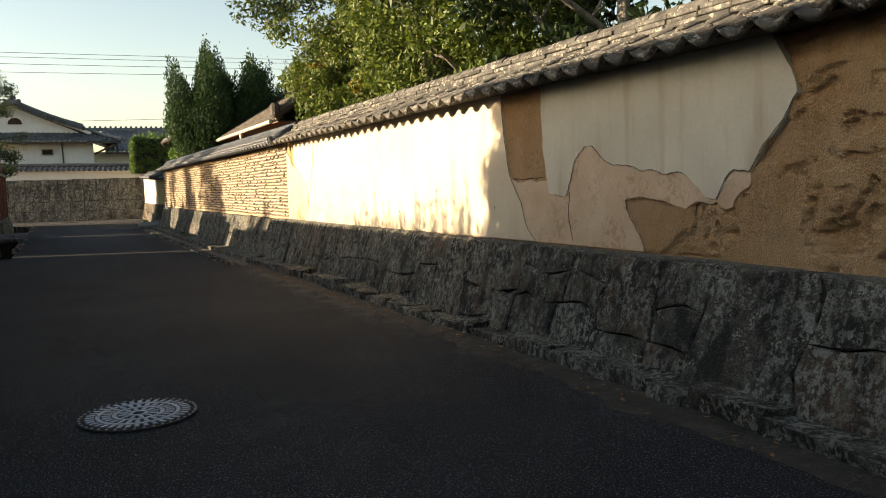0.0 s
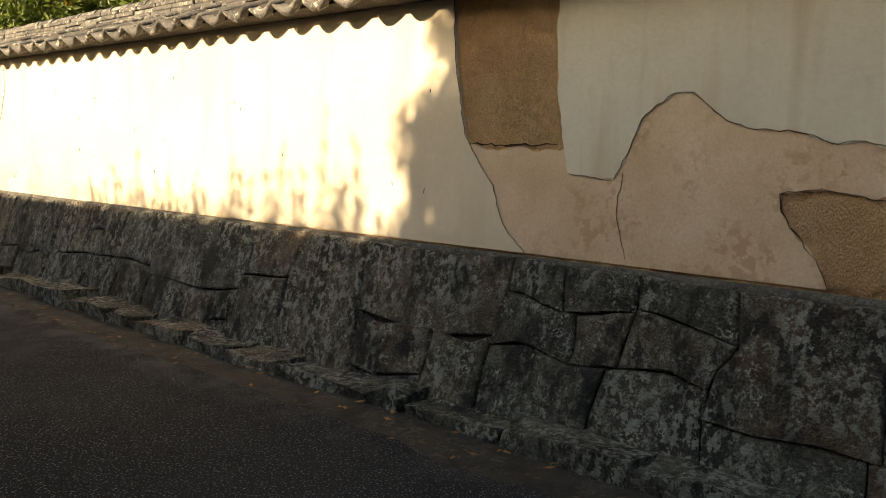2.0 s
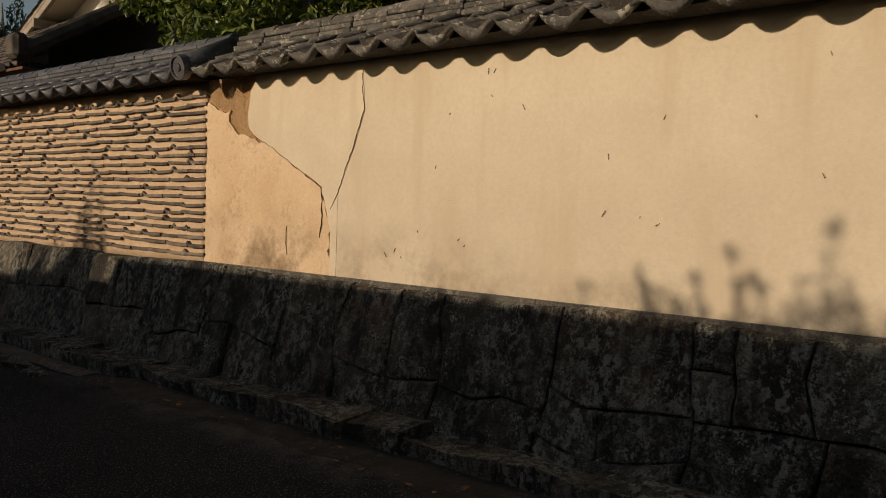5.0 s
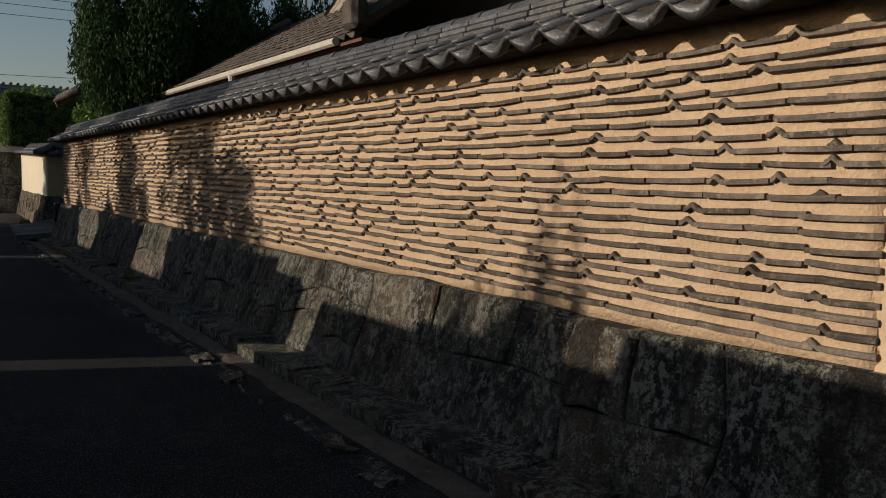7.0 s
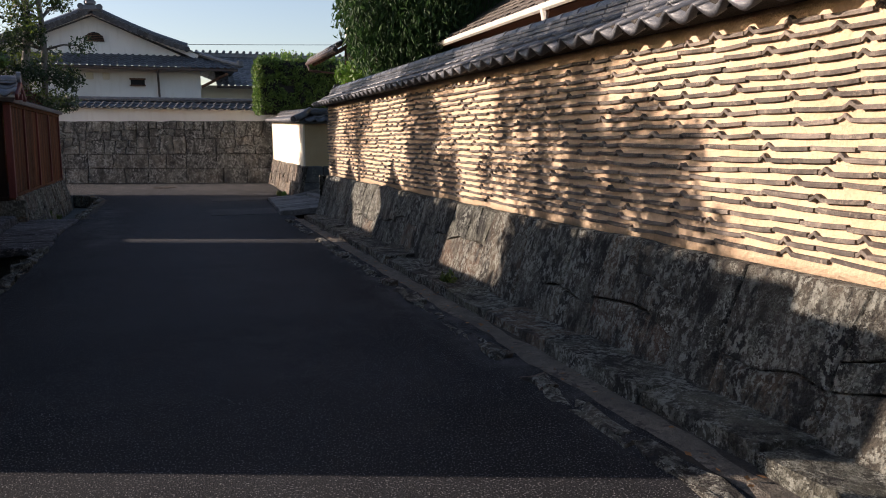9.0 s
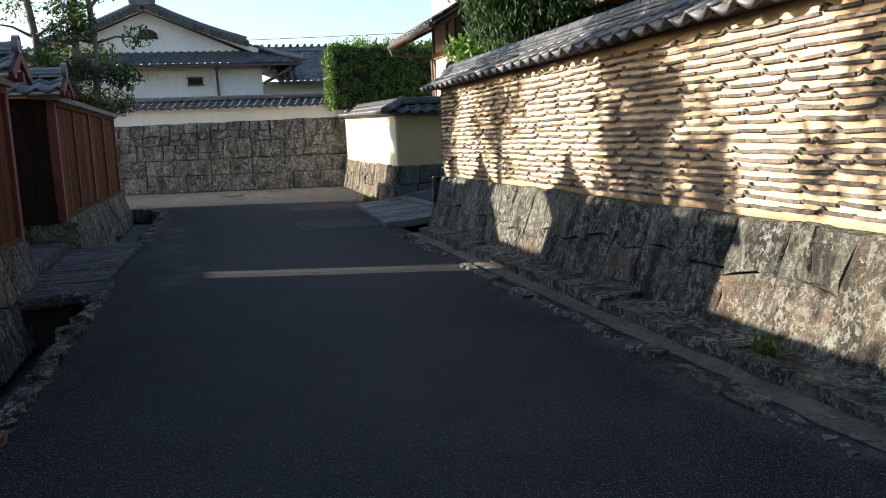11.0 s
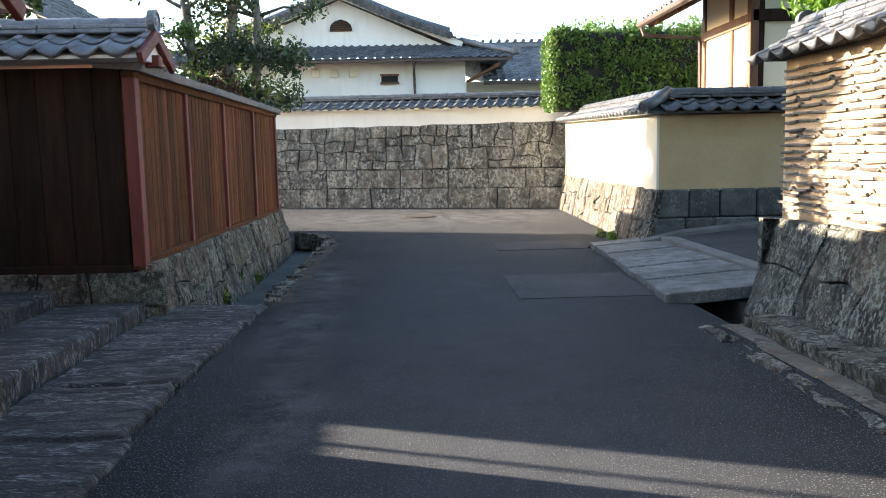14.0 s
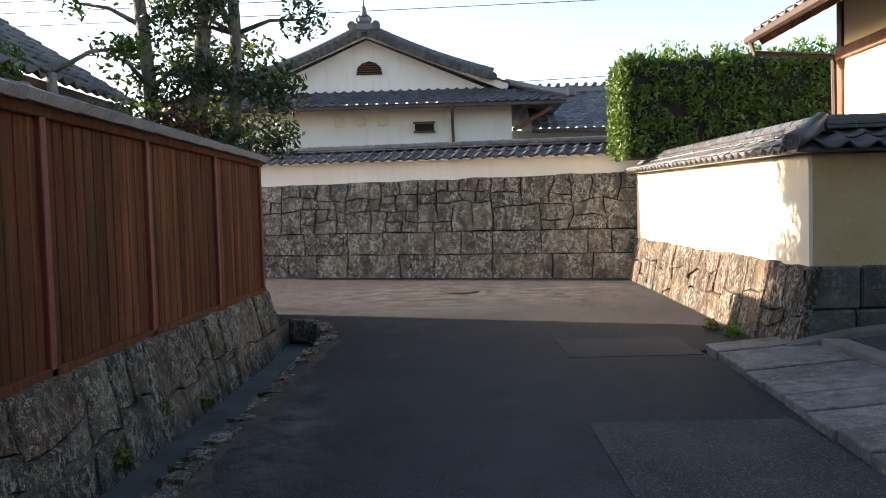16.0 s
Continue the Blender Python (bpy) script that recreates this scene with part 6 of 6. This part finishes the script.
# ---- unseen trees on the sun's side, set to cast shade on the long wall ----
def shade_tree(label, x, y, z0, z1, half, count, seed, leaf=0.07, full=1.0):
    """A garden tree with an uneven egg-shaped crown between z0 and z1."""
    rnd = random.Random(seed)
    t = thing("tree", (x, y, 0), label, "tree")
    bm = bmesh.new()
    tube(bm, [Vector((x, y, 0)), Vector((x + 0.05, y + 0.06, z0)), Vector((x, y, z0 + (z1 - z0) * 0.6)), Vector((x, y + 0.05, z1 - 0.2))], [0.10, 0.08, 0.05, 0.015], 8)
    cs, rs = [], []
    while len(cs) < 90:
        a, b, c = rnd.uniform(-1, 1), rnd.uniform(-1, 1), rnd.uniform(-1, 1)
        lump = 1.0 + 0.30 * noise.noise(Vector((a * 1.7 + seed, b * 1.7, c * 1.7)))
        if math.hypot(a, b, c) > full * lump:
            continue
        p = Vector((x + a * half * 0.8, y + b * half, (z0 + z1) / 2 + c * (z1 - z0) / 2))
        cs.append(p)
        rs.append(half * rnd.uniform(0.10, 0.30))
        if len(cs) % 5 == 0:
            tube(bm, [Vector((x, y, max(z0, p.z - 0.5))), (Vector((x, y, p.z)) + p) / 2, p], [0.035, 0.022, 0.008], 5)
    part("trunk", bm, M_BARK, t, "", True)
    leaves("crown", cs, rs, count, leaf, L_DARK, t, seed, 1.0, 0.3)


shade_tree("broad garden tree on the sunny side", -3.8, 25.85, 2.3, 5.6, 1.15, 4200, 71)
shade_tree("rounded garden tree on the sunny side", -3.8, 24.20, 2.2, 3.9, 0.85, 1900, 72)
shade_tree("upright garden tree on the sunny side", -3.8, 29.10, 2.2, 5.4, 1.12, 6800, 73)
shade_tree("light leafy garden tree on the sunny side", -3.8, 32.75, 3.0, 5.2, 1.0, 1700, 74)
shade_tree("slim garden tree on the sunny side", -3.8, 35.0, 2.6, 4.8, 0.4, 900, 75)
# crown out of view, added to cut the skylight reaching the lane
broad_tree("unseen high-crowned tree added to darken the lane", (-5.0, 26.1, 0), 13.5, 4.2, 22000, 0.15, L_DARK, 91, 0.16, None, 0.58)
t = thing("tree", (-4.0, 10.1, 0), "dense clipped evergreen on the sunny side", "tree")
bm = bmesh.new()
tube(bm, [Vector((-4.0, 10.05, 0)), Vector((-4.0, 10.05, 3.6))], [0.08, 0.03], 7)
part("trunk", bm, M_BARK, t)
leaves("crown", [(-4.0, 9.75 + 0.28 * math.sin(k * 1.3) * (1.25 - 0.06 * k), 2.6 + 0.16 * k) for k in range(11)], [0.42 - 0.018 * k for k in range(11)], 6500, 0.05, L_DARK, t, 79, 1.0, 0.5)


def shoot_shrub(y, top, seed, x=-3.2, stems=9, width=0.30):
    """A shrub of upright leafy shoots of uneven height."""
    rnd = random.Random(seed)
    t = thing("shrub", (x, y, 0), "upright leafy shrub behind the plain wall", "shrub", "shrubs on the sunny side")
    bm = bmesh.new()
    cs, rs = [], []
    for k in range(stems):
        yy = y + width * (2 * k / (stems - 1) - 1) + rnd.uniform(-0.03, 0.03)
        xx = x + rnd.uniform(-0.2, 0.2)
        z = 2.5 + (top - 2.5) * (1.0 if k == stems // 2 else rnd.uniform(0.25, 0.85))
        lean = rnd.uniform(-0.10, 0.10)
        tube(bm, [Vector((xx, yy, 0)), Vector((xx, yy, 1.6)), Vector((xx, yy + lean, z))], [0.018, 0.012, 0.004], 5)
        for j in range(9):
            f = j / 8
            cs.append((xx, yy + lean * f * f, 1.9 + (z - 1.9) * f))
            rs.append(0.30 * (1 - f) ** 1.5 + 0.05)
    part("stem", bm, M_BARK, t)
    leaves("foliage", cs, rs, 7000, 0.042, L_DARK, t, seed, 1.3, 1.4, 0.0, "", 0.3)


for k, (y, top) in enumerate(((9.75, 3.40), (10.2, 3.34), (10.62, 3.55), (11.1, 3.30), (11.6, 3.16), (12.1, 3.18), (12.55, 3.12), (12.95, 3.20), (13.4, 2.98), (13.9, 2.88), (14.5, 2.76))):
    shoot_shrub(y, top, 80 + k)
shoot_shrub(19.0, 3.52, 95, -3.2, 7, 0.22)
shoot_shrub(19.35, 2.95, 96, -3.2, 7, 0.35)

# ---- overhead cables ----
def cable(a, b, sag, r=0.012):
    bm = bmesh.new()
    a, b = Vector(a), Vector(b)
    pts = [a + (b - a) * (k / 12) - Vector((0, 0, sag * 4 * (k / 12) * (1 - k / 12))) for k in range(13)]
    tube(bm, pts, [r] * 13, 5)
    tagged(part("power_cable", bm, M_WIRE), "thin dark overhead power cable", "cable", "overhead cables")


for px, py in ((-60, 62), (70, 62), (-50, 60), (60, 60)):
    bm = bmesh.new()
    tube(bm, [Vector((px, py, 0)), Vector((px, py, 13.5))], [0.2, 0.12], 10)
    tagged(part("utility_pole", bm, M_CONCRETE), "plain grey concrete utility pole", "pole", "utility poles")
for dz in (0.0, 0.55, 1.0, 1.3):
    cable((-60, 62, 10.6 + dz - 1.2), (70, 62, 12.4 + dz - 1.0), 0.6, 0.016)
cable((-50, 60, 5.2), (60, 60, 8.6), 0.5, 0.014)

# ---- stones of the walls ----
stone_wall(base_wall, base_place, -6.0, 2.0, -0.06, BASE_Z, 0.55, M_STONE, 100, 0.005, 0.03, 0.08)
stone_wall(base_wall, base_place, 2.0, Y1, -0.06, BASE_Z, 0.54, M_STONE, 101, 0.004, 0.024, 0.07)
kerb_row(base_wall, 3.46, 3.80, Y0, 14.6, -0.1, 0.10, 0.25, 0.8, M_STONE, 7, 0.035, "footing_stone")
kerb_row(base_wall, 3.36, 3.80, 14.6, 31.7, -0.1, 0.095, 0.45, 1.2, M_STONE, 9, 0.022, "footing_stone")
kerb_row(base_wall, 2.98, 3.10, 15.0, 31.7, -0.08, 0.012, 0.12, 0.5, M_STONE, 12, 0.028, "edge_stone")


def end_place(u, v, d):
    return (u, Y1 + 0.0 + d, v)


stone_wall(base_wall, end_place, 3.78, 4.5, -0.3, BASE_Z, 0.36, M_STONE, 102)
stone_wall(base_3, corner_place, CW - 0.09, CYE, -0.05, 0.84, 0.44, M_BROWNSTONE, 110, 0.005, 0.04, 0.08)
for r in range(2):
    x = CX0 - 0.10 + 0.07 * r
    k = 0
    rnd = random.Random(40 + r)
    while x < 10:
        w = rnd.uniform(0.42, 0.62)
        z0, z1 = (0.43, 0.835) if r else (-0.05, 0.42)
        boxed("dressed_stone", x + 0.008, x + w - 0.008, CW - 0.085 + 0.04 * r + rnd.uniform(-0.008, 0.008), CW + 0.1, z0, z1, M_STONE_SQ, base_3, 0.02)
        x += w
stone_wall(base_5, far_place, 5.0, FL, 1.02, 2.19, 0.45, M_STONE_FAR, 120, 0.009, 0.04, 0.07)
stone_wall(base_5, far_place, 5.0, FL, 0.52, 1.02, 0.80, M_STONE_FAR, 121, 0.008, 0.03, 0.035)
stone_wall(base_5, far_place, 5.0, FL, -0.05, 0.52, 0.95, M_STONE_FAR, 122, 0.008, 0.03, 0.035)
stone_wall(base_6, left_place, 32.55, 39.62, -0.36, 0.50, 0.50, M_STONE, 130, 0.006, 0.035, 0.07)
stone_wall(base_7, left_place, 22.0, 29.9, -0.5, 0.50, 0.46, M_STONE, 131, 0.006, 0.035, 0.07)


def return_place(u, v, d):
    return (u, 32.56 - d, v)


stone_wall(base_6, return_place, -3.2, -1.45, -0.1, 0.44, 0.36, M_STONE, 132)
kerb_row(base_6, -0.76, -0.60, 33.15, 38.4, -0.20, 0.006, 0.08, 0.24, M_STONE, 17, 0.028, "edge_stone")
# the edge stones bend round the pit
bm = bmesh.new()
wedge = [bm.verts.new((x, y, 0.003)) for x, y in ((-0.66, 38.3), (-0.66, 40.5), (-1.5, 40.5), (-1.42, 40.24), (-1.10, 40.12), (-0.92, 39.75), (-0.80, 39.2), (-0.72, 38.7))]
bm.faces.new(wedge)
bmesh.ops.recalc_face_normals(bm, faces=bm.faces)
tagged(part("pit_surround", bm, M_ASPHALT), "asphalt laid round the pit", "road patch", kind="structure")
rnd = random.Random(23)
turn = [(-0.66, 38.4), (-0.70, 38.9), (-0.78, 39.35), (-0.92, 39.78), (-1.14, 40.10), (-1.45, 40.25)]
for (xa, ya), (xb, yb) in zip(turn, turn[1:]):
    for k in range(3):
        f = (k + 0.5) / 3
        x, y = xa + (xb - xa) * f, ya + (yb - ya) * f
        bm = box(bmesh.new(), x - 0.085, x + 0.085, y - 0.075, y + 0.075, -0.25, 0.02, 0)
        bmesh.ops.subdivide_edges(bm, edges=bm.edges[:], cuts=1, use_grid_fill=True)
        for v in bm.verts:
            v.co += Vector((rnd.uniform(-1, 1), rnd.uniform(-1, 1), rnd.uniform(-1, 1))) * 0.026
        part("edge_stone", bm, M_STONE, base_6)
kerb_row(base_7, -0.78, -0.62, 22.0, 28.6, -0.40, 0.010, 0.10, 0.28, M_STONE, 18, 0.035, "edge_stone")

# ---- litter along the wall foot ----
rng = np.random.default_rng(77)
n = 420
px = 3.15 + 0.35 * rng.random(n) ** 1.5
py = rng.uniform(0, 32, n)
ang = rng.uniform(0, math.tau, n)
s = rng.uniform(0.012, 0.03, n)
P = np.stack([px, py, np.full(n, 0.028)], 1)
A = np.stack([np.cos(ang), np.sin(ang), rng.uniform(-0.2, 0.2, n)], 1) * s[:, None]
B = np.stack([-np.sin(ang), np.cos(ang), rng.uniform(-0.2, 0.4, n)], 1) * s[:, None] * 0.5
V = np.stack([P - A, P + B, P + A, P - B], 1).reshape(-1, 3)
i = np.arange(n)[:, None] * 4
tagged(from_arrays("fallen_leaves", V, np.concatenate([i + np.array([[0, 1, 2]]), i + np.array([[0, 2, 3]])]), M_LITTER), "scattered dry brown fallen leaves along the footing", "leaves", kind="stuff")

# ---- weeds in the joints ----
for k, (x, y, z, n) in enumerate(((3.86, 38.0, 0.02, 260), (3.80, 38.5, 0.02, 140), (-1.44, 34.6, -0.22, 200), (-1.43, 36.4, -0.26, 140), (-1.47, 35.5, -0.1, 120), (3.52, 24.0, 0.06, 120))):
    t = thing("weed", (x, y, z), "small yellow-green weed growing in a wall joint", "weed", "weeds in the joints")
    leaves("leaf_tuft", [(x, y, z + 0.05), (x, y + 0.08, z + 0.04), (x, y - 0.08, z + 0.03)], [0.09, 0.07, 0.06], n, 0.032, L_LIME if k == 0 else L_BROAD, t, 200 + k, 1.0, 1.2)
